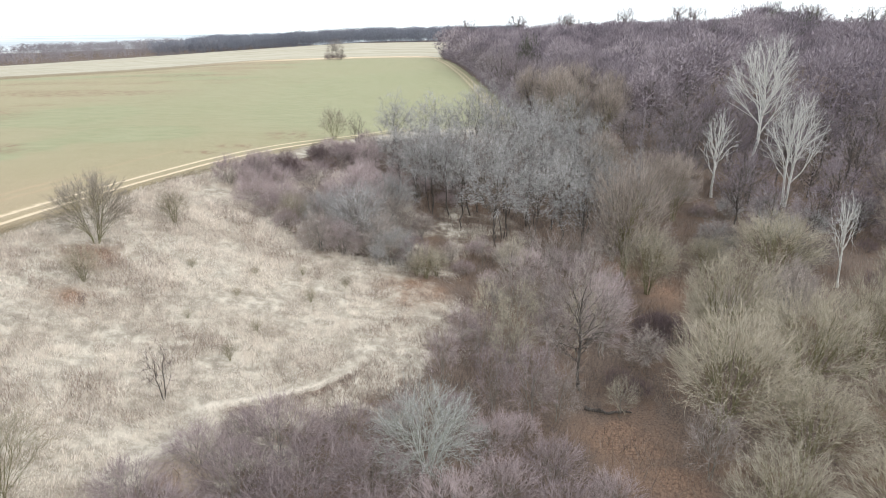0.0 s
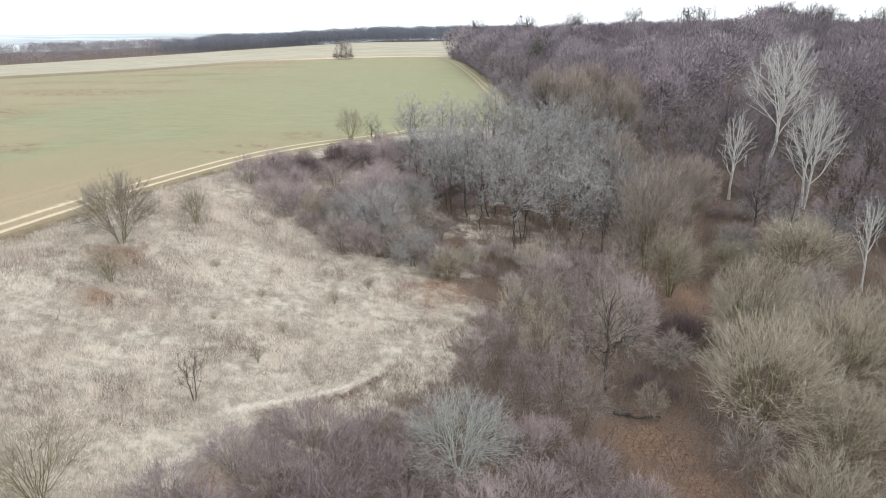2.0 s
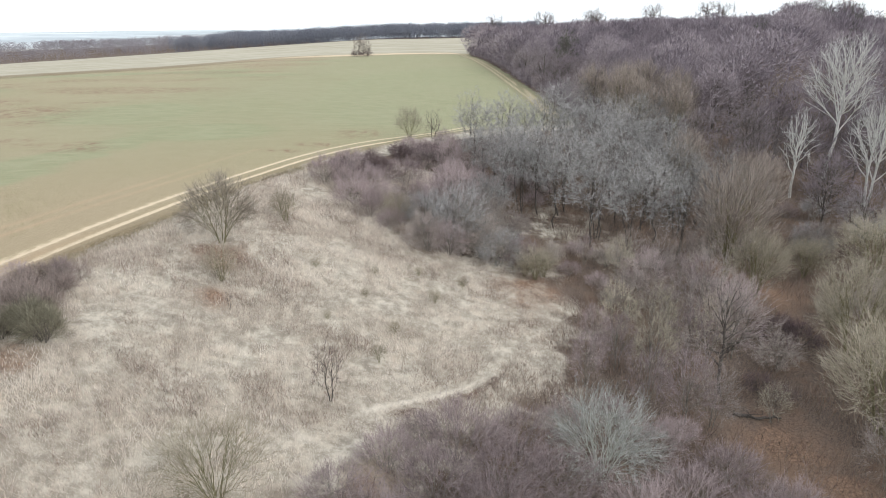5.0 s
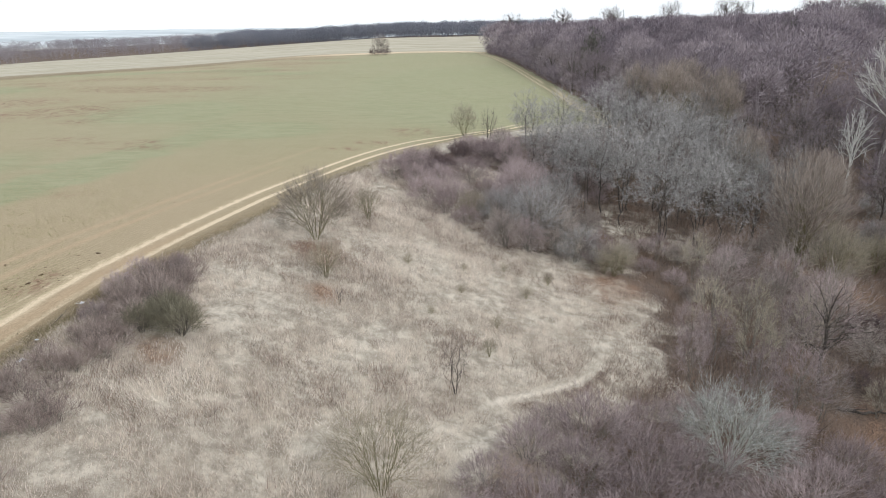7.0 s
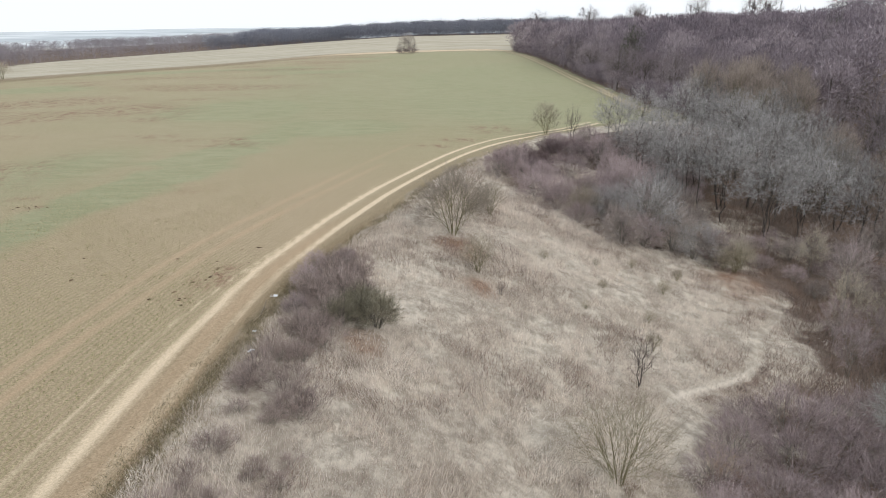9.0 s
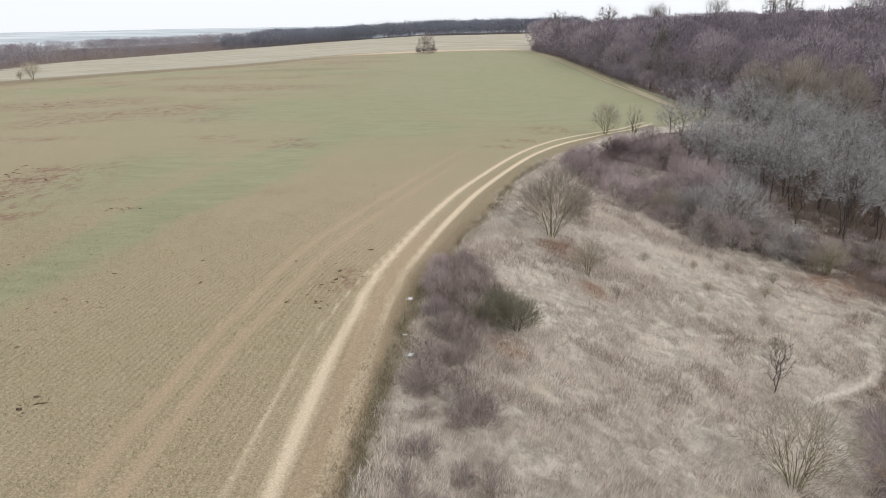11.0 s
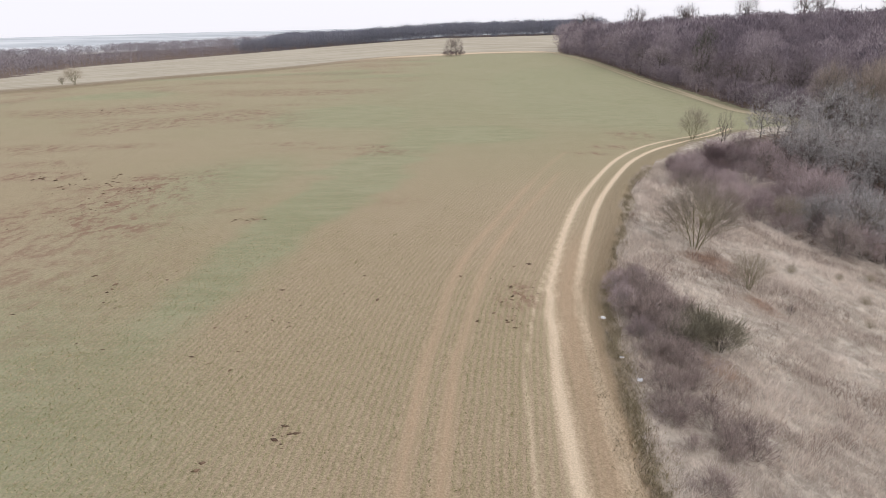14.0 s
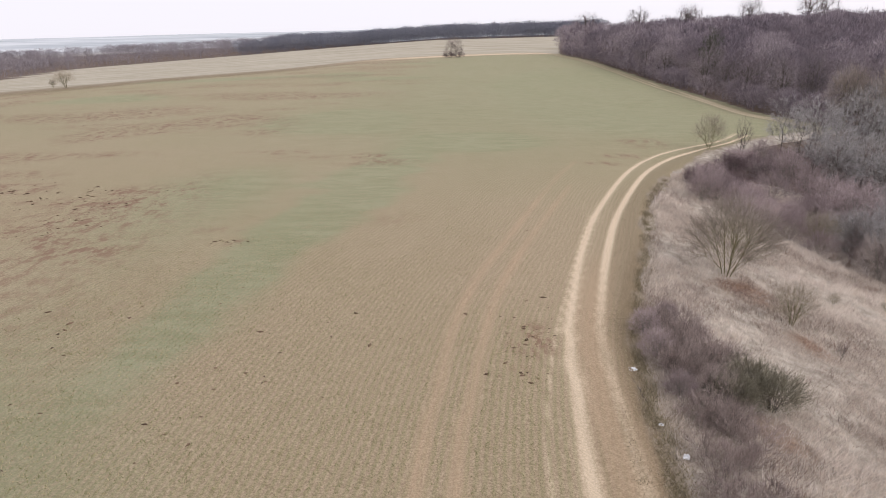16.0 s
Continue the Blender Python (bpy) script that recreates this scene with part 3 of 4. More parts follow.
def plant(key, x, y, scale=1.0, turn=None, lean=(0, 0), label=None, wide=1.0):
    k = KIND[key]
    turn = random.uniform(0, 360) if turn is None else turn
    m = pose(x, y, ground_z(x, y) - 0.03, lean[0], lean[1], turn)
    if k["made"] is None:
        root = new(k["name"])
        root.empty_display_size = 0.3
        limb = None
        if k["pieces"]:
            for nm, me in k["pieces"]:
                o = new("trunk" if nm == "stem" and k["category"] == "tree" else nm, me)
                o.parent = limb if nm == "bough" else root
                limb = o if nm == "limb" else limb
        else:
            new("trunk" if k["category"] == "tree" else "branchwork", k["trunk"]).parent = root
        new(k["part"], k["crown"]).parent = root
        tagged(root, k["label"], k["category"], k["group"])
        k["made"] = root
        root.matrix_basis = m
    else:
        root = copy_thing(k["made"], m)
    root.scale = (scale * wide, scale * wide, scale)
    if label:
        root["label"] = label
    return root


# ---- kinds of trees and shrubs (height and spread in metres at scale 1)
for i in range(4):
    plant_kind(f"grey{i}", "thicket_tree", "leafless grey thicket tree with dark leaning stems", "tree", "trees of the thicket", BARK_DARK, TWIG_GREY,
               seed=11 + i, tall=9.2, wide=6.8, stems=1 + i % 3, base=0.30, n1=(16, 8, 6, 18)[i], n2=5, n3=5, n4=4, trunk_r=0.075, twig_w=0.016, twig_l=0.7, upright=0.15, wild=0.9, lumps=0.3, low=-0.45, spread=0.35)
for i in range(3):
    plant_kind(f"bush{i}", "thorn_bush", "rounded leafless grey thorn bush", "bush", "thorn bushes", BARK_GREY, (TWIG_GREY, TWIG_ASH, TWIG_MAUVE)[i],
               seed=31 + i, tall=4.0, wide=4.6, stems=6, base=0.02, n1=6, n2=5, n3=4, n4=5, trunk_r=0.05, twig_w=0.0115, twig_l=0.62, upright=0.35, wild=0.8, lumps=0.4, spread=0.8)
for i in range(3):
    plant_kind(f"mauve{i}", "mauve_bush", "leafless bush with fine mauve-brown twigs", "bush", "mauve bushes on the slope", BARK_GREY, TWIG_MAUVE,
               seed=41 + i, tall=2.7, wide=3.9, stems=8, base=0.02, n1=5, n2=4, n3=4, n4=4, trunk_r=0.025, twig_w=0.0095, twig_l=0.6, upright=0.7, wild=0.6, lumps=0.35, spread=0.9)
for i in range(3):
    plant_kind(f"willow{i}", "willow_tree", "broad leafless willow with many fine olive shoots", "tree", "willows in the hollow", BARK_OLIVE, TWIG_OLIVE,
               seed=51 + i, tall=8.6, wide=8.8, stems=8, base=0.05, n1=8, n2=5, n3=5, n4=4, trunk_r=0.085, twig_w=0.0125, twig_l=0.95, upright=0.7, wild=0.45, lumps=0.35, spread=0.6)
for i in range(3):
    plant_kind(f"slim{i}", "young_tree", "slender young leafless tree with grey-brown twigs", "tree", "young trees in the hollow", BARK_GREY, (TWIG_MAUVE, TWIG_ASH, TWIG_OLIVE)[i],
               seed=61 + i, tall=6.0, wide=3.6, stems=3, base=0.14, n1=8, n2=4, n3=5, n4=4, trunk_r=0.04, twig_w=0.0095, twig_l=0.6, upright=0.75, wild=0.5, lumps=0.25, low=-0.6, spread=0.4)
plant_kind("ash", "ash_tree", "young leafless tree with a dark trunk beside a fallen log", "tree", "young trees in the hollow", BARK_DARK, TWIG_ASH,
           seed=66, tall=8.2, wide=6.4, stems=1, base=0.24, n1=22, n2=5, n3=5, n4=5, trunk_r=0.11, twig_w=0.0095, twig_l=0.6, upright=0.6, wild=0.55, lumps=0.25, low=-0.6)
for i in range(4):
    plant_kind(f"wood{i}", "woodland_tree", "leafless woodland tree with a broad domed crown", "tree", "trees at the edge of the wood", BARK_DARK, (TWIG_BROWN, TWIG_PURPLE, TWIG_BROWN, TWIG_PURPLE)[i],
               seed=71 + i, tall=11.5, wide=9.2, stems=1, base=0.10, n1=24, n2=6, n3=4, n4=3, trunk_r=0.15, twig_w=0.032, twig_l=0.85, upright=0.4, wild=0.6, lumps=0.3, low=-0.6)
for i in range(2):
    plant_kind(f"tan{i}", "tan_tree", "leafless tree with upright reddish tan shoots", "tree", "tan trees behind the thicket", BARK_OLIVE, TWIG_TAN,
               seed=81 + i, tall=10.0, wide=7.0, stems=6, base=0.06, n1=8, n2=5, n3=5, n4=5, trunk_r=0.08, twig_w=0.017, twig_l=1.05, upright=1.0, wild=0.35, lumps=0.3, spread=0.45)
plant_kind("poplar", "white_poplar", "tall pale-barked leafless poplar above the wood", "tree", "pale poplars", BARK_PALE, TWIG_PALE,
           seed=91, tall=17.5, wide=9.0, stems=1, base=0.36, n1=22, n2=7, n3=5, n4=2, trunk_r=0.22, twig_w=0.013, twig_l=0.9, upright=0.8, wild=0.5, low=-0.25, thick=0.5, split=True)
plant_kind("poplar_pair", "white_poplar", "pale-barked leafless poplar with two parting trunks", "tree", "pale poplars", BARK_PALE, TWIG_PALE,
           seed=94, tall=14.5, wide=8.5, stems=2, base=0.22, n1=12, n2=7, n3=4, n4=2, trunk_r=0.24, twig_w=0.013, twig_l=0.85, upright=0.9, wild=0.35, low=-0.3, spread=0.35, thick=0.5, split=True)
plant_kind("birch", "birch_tree", "small white-stemmed leafless birch", "tree", "pale poplars", BARK_PALE, TWIG_PALE,
           seed=93, tall=10.0, wide=4.2, stems=1, base=0.30, n1=16, n2=5, n3=4, n4=1, trunk_r=0.14, twig_w=0.011, twig_l=0.6, upright=0.8, wild=0.3, thick=0.5, split=True)
plant_kind("pasture", "pasture_tree", "round-crowned leafless fruit tree in the dry grass", "tree", "pasture trees", BARK_OLIVE, TWIG_FRUIT,
           seed=133, tall=5.0, wide=6.0, stems=5, base=0.04, n1=9, n2=5, n3=6, n4=6, trunk_r=0.042, twig_w=0.0075, twig_l=0.6, upright=0.5, wild=0.35, low=-0.2, spread=0.95, split=True)
plant_kind("shrub", "pasture_shrub", "small sparse leafless shrub in the dry grass", "bush", "pasture shrubs", BARK_OLIVE, TWIG_OLIVE,
           seed=103, tall=2.7, wide=2.6, stems=8, base=0.04, n1=5, n2=4, n3=4, n4=3, trunk_r=0.022, twig_w=0.0055, twig_l=0.42, upright=0.6, wild=0.3, low=-0.1, spread=0.7)
plant_kind("sapling", "sapling", "thin dark leafless sapling with two stems", "tree", "pasture trees", BARK_DARK, TWIG_DARK,
           seed=105, tall=3.4, wide=1.8, stems=2, base=0.2, n1=8, n2=3, n3=3, n4=2, trunk_r=0.038, twig_w=0.007, twig_l=0.3, upright=0.4, wild=0.8, low=-0.6, spread=0.45, split=True)
plant_kind("vase", "vase_shrub", "large greenish leafless shrub with arching branches", "bush", "pasture shrubs", BARK_OLIVE, TWIG_OLIVE,
           seed=107, tall=4.0, wide=5.4, stems=9, base=0.02, n1=5, n2=4, n3=4, n4=4, trunk_r=0.03, twig_w=0.008, twig_l=0.55, upright=0.5, wild=0.45, low=-0.1, spread=1.0, split=True)
plant_kind("frost", "pale_shrub", "wide leafless shrub with pale arching branches", "bush", "pasture shrubs", BARK_FROST, TWIG_FROST,
           seed=109, tall=4.4, wide=6.4, stems=9, base=0.02, n1=6, n2=5, n3=4, n4=4, trunk_r=0.05, twig_w=0.009, twig_l=0.6, upright=0.2, wild=0.7, lumps=0.3, low=-0.15, spread=1.0, split=True)
plant_kind("dark", "bramble_bush", "dark maroon bramble bush", "bush", "brambles", BARK_DARK, TWIG_DARK,
           seed=111, tall=1.7, wide=2.8, stems=6, base=0.02, n1=5, n2=4, n3=4, n4=3, trunk_r=0.016, twig_w=0.008, twig_l=0.45, upright=0.4, wild=0.9, lumps=0.35, spread=0.9)
plant_kind("green", "evergreen_bush", "grey-green bushy privet beside the track", "bush", "track-side bushes", BARK_DARK, TWIG_PRIVET,
           seed=113, tall=1.9, wide=2.5, stems=9, base=0.02, n1=6, n2=4, n3=4, n4=4, trunk_r=0.02, twig_w=0.009, twig_l=0.5, upright=0.9, wild=0.5, lumps=0.4, spread=0.9)
plant_kind("brush", "hedge_bush", "twiggy brown bush beside the cart track", "bush", "track-side bushes", BARK_DARK, TWIG_WEED,
           seed=121, tall=1.8, wide=2.8, stems=9, base=0.0, n1=4, n2=4, n3=3, n4=3, trunk_r=0.02, twig_w=0.011, twig_l=0.6, upright=0.9, wild=0.8, lumps=0.4, spread=0.9)
plant_kind("weed", "dry_weed_bush", "low tangled grey-brown bush beside the track", "bush", "track-side bushes", BARK_GREY, TWIG_WEED,
           seed=115, tall=1.2, wide=2.0, stems=7, base=0.0, n1=3, n2=3, n3=3, n4=3, trunk_r=0.012, twig_w=0.010, twig_l=0.5, upright=1.0, wild=0.7, lumps=0.4, spread=0.8)
plant_kind("ivy", "ivy_tree", "dark evergreen ivy-clad tree in the wood", "tree", "ivy-clad trees", BARK_DARK, TWIG_GREEN,
           seed=117, tall=13.0, wide=5.5, stems=1, base=0.2, n1=22, n2=5, n3=4, n4=5, trunk_r=0.18, twig_w=0.05, twig_l=0.6, upright=0.2, wild=0.9, lumps=0.35, low=-0.8)
plant_kind("oak", "skyline_oak", "spreading leafless oak standing above the wood", "tree", "skyline oaks", BARK_DARK, TWIG_DARK,
           seed=119, tall=21.0, wide=15.0, stems=1, base=0.5, n1=18, n2=5, n3=4, n4=2, trunk_r=0.45, twig_w=0.045, twig_l=1.2, upright=0.3, wild=0.9, lumps=0.3, low=-0.2, thick=0.5)

rr = random.Random(8)

# ---- the pasture's own trees
plant("pasture", -23.9, 39.3, 1.0, 20)
plant("shrub", -21.1, 45.2, 1.0, 70, label="small sparse leafless shrub beside the fruit tree")
plant("shrub", -22.2, 34.4, 0.95, 150, label="small yellowish leafless shrub below the fruit tree")
plant("sapling", -14.1, 25.9, 1.0, 40)
plant("vase", -16.9, 18.3, 0.95, 10)
plant("sapling", -20.9, 31.8, 0.36, 200, label="short dark dead stalk in the dry grass")
for x, y, s in ((-9.3, 38.0, 0.42), (-13.8, 36.6, 0.3), (-17.5, 39, 0.32), (-12.2, 30.0, 0.42), (-7.4, 41.0, 0.36), (-11.6, 33.2, 0.34), (-15.6, 33.0, 0.26), (-10.6, 41.6, 0.3), (-13.6, 40.2, 0.26)):
    plant("shrub", x, y, s, label="knee-high dead shrub in the dry grass")

# ---- beside the track
for x, y, s in ((-27.2, 25.3, 0.9), (-28.1, 25.8, 0.85), (-28.9, 24.9, 0.7)):
    plant("green", x, y, s)
for x, y, s in ((-30.2, 28.4, 0.75), (-29.2, 27.2, 0.85), (-30.4, 26.4, 0.75), (-29.6, 25.2, 0.7), (-28.4, 27.4, 0.75), (-30.4, 30.2, 0.6), (-29.0, 29.2, 0.55), (-29.6, 23.8, 0.5)):
    plant("brush", x, y, s)
for x, y, s in ((-31.2, 29.6, 0.34), (-31.2, 27.6, 0.36), (-29.8, 31.2, 0.3), (-31.0, 24.8, 0.3)):
    plant("bush2", x, y, s, label="low grey bush beside the cart track")
for _ in range(84):
    y = 10 + 22 * rr.random()
    x = float(np.interp(y, [8, 20, 28, 34, 42], [-32.0, -31.4, -30.6, -29.4, -27.5])) + float(np.interp(y, [18, 26], [3.2, 1.6])) * rr.random() ** 1.5
    plant("weed", x, y, rr.uniform(0.35, 0.8), wide=rr.uniform(0.8, 1.2))
for _ in range(26):
    t = rr.random()
    plant(rr.choice(("dark", "dark", "weed")), -22.0 + 11 * t + rr.uniform(-0.6, 3), 58.0 + 12.5 * t + rr.uniform(-3.5, 1.0), rr.uniform(0.6, 1.0))
plant("vase", -13.4, 74.2, 1.0, 10, wide=0.72, label="leafless tree standing where the track bends")
plant("sapling", -10.4, 72.5, 1.35, label="thin leafless tree beside the bend of the track")


# ---- the thicket in the hollow
def spots(n, x0, x1, y0, y1, keep, gap, seed):
    """Places at least gap apart."""
    r = random.Random(seed)
    out = []
    for _ in range(n * 40):
        x, y = r.uniform(x0, x1), r.uniform(y0, y1)
        if keep(x, y) and all((x - a) ** 2 + (y - b) ** 2 > gap * gap for a, b in out):
            out.append((x, y))
            if len(out) == n:
                break
    return out


def front_y(x):
    return float(np.interp(x, [-22, -16, -11.5, -7, -2.7, 0.5, 4, 12, 20], [57, 50.5, 46.0, 46.2, 46.4, 53, 52, 53, 56]))


# low reddish scrub on the bank above the thicket
for x, y in spots(40, -21, -8, 47, 72, lambda x, y: front_y(x) + 0.5 < y < front_y(x) + 13 and y < 76 + 0.9 * x, 2.3, 21):
    plant(rr.choice(("mauve0", "mauve1", "mauve2", "mauve2", "dark")), x, y, rr.uniform(0.65, 1.05), wide=rr.uniform(0.7, 0.95))
for x, y in spots(34, -13, 2, 60, 78, lambda x, y: y < 75 + 0.45 * x and y > 60 - 0.2 * x and not (x < -9 and y < 64), 2.3, 33):
    plant(rr.choice(("mauve0", "mauve1", "mauve2", "bush2")), x, y, rr.uniform(0.6, 0.95), wide=rr.uniform(0.7, 0.95), label="reddish leafless scrub on the bank above the thicket")
# rounded grey thorns at its foot
for i, (x, y, s) in enumerate(((-7.4, 49.2, 1.25), (-10.2, 46.6, 0.8), (-8.4, 46.8, 0.72), (-4.4, 46.2, 0.8), (-5.8, 47.4, 0.92), (-2.6, 46.4, 0.72), (-10.4, 50.6, 0.9), (-4.6, 51.0, 1.1),
                              (-8.4, 54.2, 1.25), (-5.0, 55.4, 1.1), (-2.2, 52.4, 0.6), (-8.0, 58.4, 1.0))):
    plant(f"bush{i % 3}", x, y, s)
for x, y, s in ((-1.6, 44.8, 1.0), (-0.8, 45.6, 0.8), (-2.4, 45.0, 0.6), (-12.9, 50.2, 1.0)):
    plant("shrub", x, y, s * 1.15, label="olive leafless shrub before the thicket")
# the grey trees on their dark stems
for i, (x, y, s) in enumerate(((-3.0, 60.2, 0.9), (-1.3, 58.9, 0.85), (0.4, 59.0, 0.95), (1.6, 56.0, 0.85), (4.6, 53.2, 0.95), (5.6, 55.4, 0.9), (8.2, 59.0, 0.95), (11.4, 56.6, 0.9), (12.2, 52.6, 0.92), (8.4, 54.6, 0.85), (2.6, 59.6, 0.95))):
    plant(f"grey{(1, 2, 0, 3)[i % 4]}", x, y, s, lean=(rr.uniform(-6, 6), rr.uniform(-6, 6)))
for x, y in spots(52, -7, 18, 58, 80, lambda x, y: y > 61 - 0.2 * x and y < 77 + 0.35 * x and y > 68 - 1.2 * (x + 9), 2.6, 22):
    plant(rr.choice(("grey0", "grey1", "grey2", "grey3")), x, y, rr.uniform(0.8, 1.05) * float(np.interp(x, [-8, 0, 6], [0.74, 0.85, 1.0])), lean=(rr.uniform(-6, 6), rr.uniform(-6, 6)))

# ---- shrubs on the slope below
for x, y, s in ((-7.8, 23.2, 1.05), (-10.9, 21.8, 0.75), (-5.7, 21.4, 1.0), (-12.6, 19.2, 0.7), (-4.8, 24.6, 0.8), (-3.4, 21.6, 0.95), (-8.8, 20.4, 0.9), (-6.4, 18.8, 1.0), (-3.2, 18.6, 0.95), (0.0, 20.0, 1.0),
                (-10.8, 17.6, 0.85), (-8.4, 16.8, 0.9), (-5.0, 16.4, 1.0), (-1.4, 16.8, 1.0), (2.2, 17.8, 0.95), (2.4, 21.8, 0.95), (5.0, 20.2, 1.0), (5.0, 23.8, 0.85), (2.2, 25.6, 0.8), (-13.4, 16.6, 0.7),
                (7.4, 22.2, 0.7), (-2.4, 26.6, 0.6), (0.4, 28.0, 0.55), (7.6, 18.0, 0.9), (-9.6, 24.0, 0.55), (3.8, 26.8, 0.55)):
    plant(rr.choice(("mauve0", "mauve1", "mauve2")), x, y, s)
plant("frost", -1.0, 23.8, 0.95, 60)

# ---- slender trees on the floor of the hollow
plant("ash", 8.0, 32.0, 1.0, 30)
for x, y, s in ((4.6, 28.6, 0.8), (2.5, 28.8, 0.75), (6.0, 28.4, 0.7), (-0.3, 31.2, 0.62), (4.8, 35.2, 0.95), (2.9, 37.0, 0.8), (7.0, 38.4, 1.0), (6.3, 43.0, 0.85), (8.6, 46.6, 0.9), (4.6, 40.2, 0.8), (2.0, 33.4, 0.75),
                (10.4, 36.2, 1.05), (9.6, 41.4, 0.95), (11.6, 44.4, 0.9), (6.4, 34.0, 0.8), (3.8, 32.0, 0.8), (1.0, 35.2, 0.6), (5.4, 46.6, 0.7), (11.2, 48.4, 0.8), (8.6, 35.6, 0.9), (12.2, 40.4, 0.85), (3.2, 49.4, 0.5),
                (7.2, 50.2, 0.6), (9.8, 29.4, 0.5)):
    plant(rr.choice(("slim0", "slim1", "slim2")), x, y, s * rr.uniform(0.92, 1.06), wide=rr.uniform(0.95, 1.25))

for x, y, s in ((3.4, 45.2, 0.42), (1.4, 46.8, 0.4), (5.2, 49.6, 0.5), (3.8, 42.6, 0.36), (9.8, 50.4, 0.6), (12.6, 46.4, 0.55), (13.4, 43.2, 0.5), (6.8, 47.2, 0.42), (0.4, 48.8, 0.4), (11.2, 38.2, 0.5), (13.2, 35.4, 0.55), (8.8, 44.4, 0.45), (2.6, 51.0, 0.4)):
    plant(rr.choice(("mauve0", "mauve2", "bush1")), x, y, s * 1.15, label="low brown leafless shrub on the floor of the hollow")

# ---- willows and round bushes further along it
for i, (x, y, s, w, words) in enumerate(((15.4, 28.6, 0.88, 1.05, "broad leafless willow with many fine olive shoots"), (18.6, 36.8, 0.88, 1.0, "leafless willow with pinkish shoot tips"), (21.4, 31.6, 0.85, 1.0, ""), (18.2, 25.6, 0.62, 1.1, ""),
                                         (23.4, 25.8, 0.62, 1.1, ""), (26.8, 34.2, 0.8, 1.0, ""), (31.8, 36.6, 0.8, 1.0, ""), (16.8, 46.6, 0.72, 0.8, "olive leafless willow before a taller tan tree"), (29.2, 50.4, 0.72, 1.35, "low wide leafless willow at the foot of the wood"),
                                         (23.2, 51.0, 0.45, 1.1, ""), (36.4, 43.4, 0.72, 1.0, ""), (14.2, 20.6, 0.55, 1.1, ""), (19.6, 20.6, 0.6, 1.0, ""))):
    plant(f"willow{i % 3}", x, y, s, wide=w, label=words or None)
plant("slim1", 12.9, 24.4, 0.7, 70, wide=1.2, label="small pale-branched leafless tree among the willows")
for x, y, s in ((24.8, 41.0, 1.2), (27.4, 44.6, 1.0), (21.6, 43.0, 0.7), (33.4, 52.0, 1.0), (19.8, 54.0, 0.9), (15.6, 53.4, 0.9), (26.0, 55.0, 1.0)):
    plant(rr.choice(("bush0", "bush1", "mauve1")), x, y, s, label="rounded leafless bush between the willows")
for x, y, s in ((14.6, 38.6, 1.15), (15.9, 38.2, 1.2), (15.4, 39.8, 1.0), (37, 45, 1.2), (39, 42, 1.2), (37.6, 47.6, 1.2), (10.6, 32.6, 0.7), (11.6, 31.8, 0.6)):
    plant("dark", x, y, s)
plant("tan1", 15.6, 49.8, 1.08, 40, label="tall leafless tree with reddish tan shoots above the hollow")
for x, y, s in ((21.6, 62.0, 0.9), (17.2, 66.4, 0.9), (25.2, 64.5, 0.8), (16.5, 92, 1.0), (21, 96, 1.05), (25, 93, 0.95), (13.5, 97, 0.9), (46, 58, 0.8), (50, 62, 0.8), (54, 70, 0.85), (18.5, 88, 0.9), (23, 87, 0.9)):
    plant(rr.choice(("tan0", "tan1")), x, y, s)

# ---- low growth at the foot of the wood
for x, y in spots(34, 26, 62, 52, 74, lambda x, y: x < 0.95 * y + 6 and y > 52 + 0.1 * x and math.hypot(x - 40.0, y - 69) > 3.5 and math.hypot(x - 32, y - 71) > 2, 3.2, 29):
    plant(rr.choice(("bush0", "dark", "mauve1")), x, y, rr.uniform(0.6, 0.95), label="leafless bush at the foot of the wood")

# ---- pale trees
plant("poplar", 40.2, 78.6, 1.08, 0)
plant("poplar_pair", 40.7, 70.6, 1.0, 80, wide=0.9)
plant("birch", 32.7, 72.4, 1.12, 30)
plant("birch", 33.9, 48.4, 0.88, 80, wide=0.75, lean=(0, 8), label="small white-stemmed birch leaning above the willows")


# ---------------------------------------------------------------- the wood
def edge_x(y):
    return float(np.interp(y, WOOD_EDGE[:, 1], WOOD_EDGE[:, 0]))


def in_wood(x, y):
    if x > 1.15 * y + 10 or math.hypot(x - 40.7, y - 70.6) < 4.0 or math.hypot(x - 32.7, y - 72.4) < 3 or math.hypot(x - 40.2, y - 78.6) < 3 or math.hypot(x - 39, y - 66) < 4:
        return False
    if y < 92:
        return x > 21 + (92 - y) * 0.32 and y > 58
    return x > edge_x(y) + 1.5


for x, y in spots(84, 20, 85, 58, 100, in_wood, 4.5, 25):
    plant(rr.choice(("wood0", "wood1", "wood2", "wood3")), x, y, rr.uniform(0.55, 0.78))
for x, y in spots(66, 5, 60, 96, 215, lambda x, y: in_wood(x, y) and x < edge_x(y) + 22 + 0.1 * (215 - y), 6.4, 26):
    plant(rr.choice(("wood0", "wood1", "wood2", "wood3")), x, y, rr.uniform(0.7, 1.05))
for x, y, s in ((24, 188, 1.12), (27, 192, 1.05), (88, 170, 1.1), (96, 176, 1.15), (104, 182, 1.15), (112, 172, 1.1), (84, 150, 1.0), (120, 190, 1.2), (128, 196, 1.15), (76, 178, 1.05)):
    plant("ivy", x, y, s)
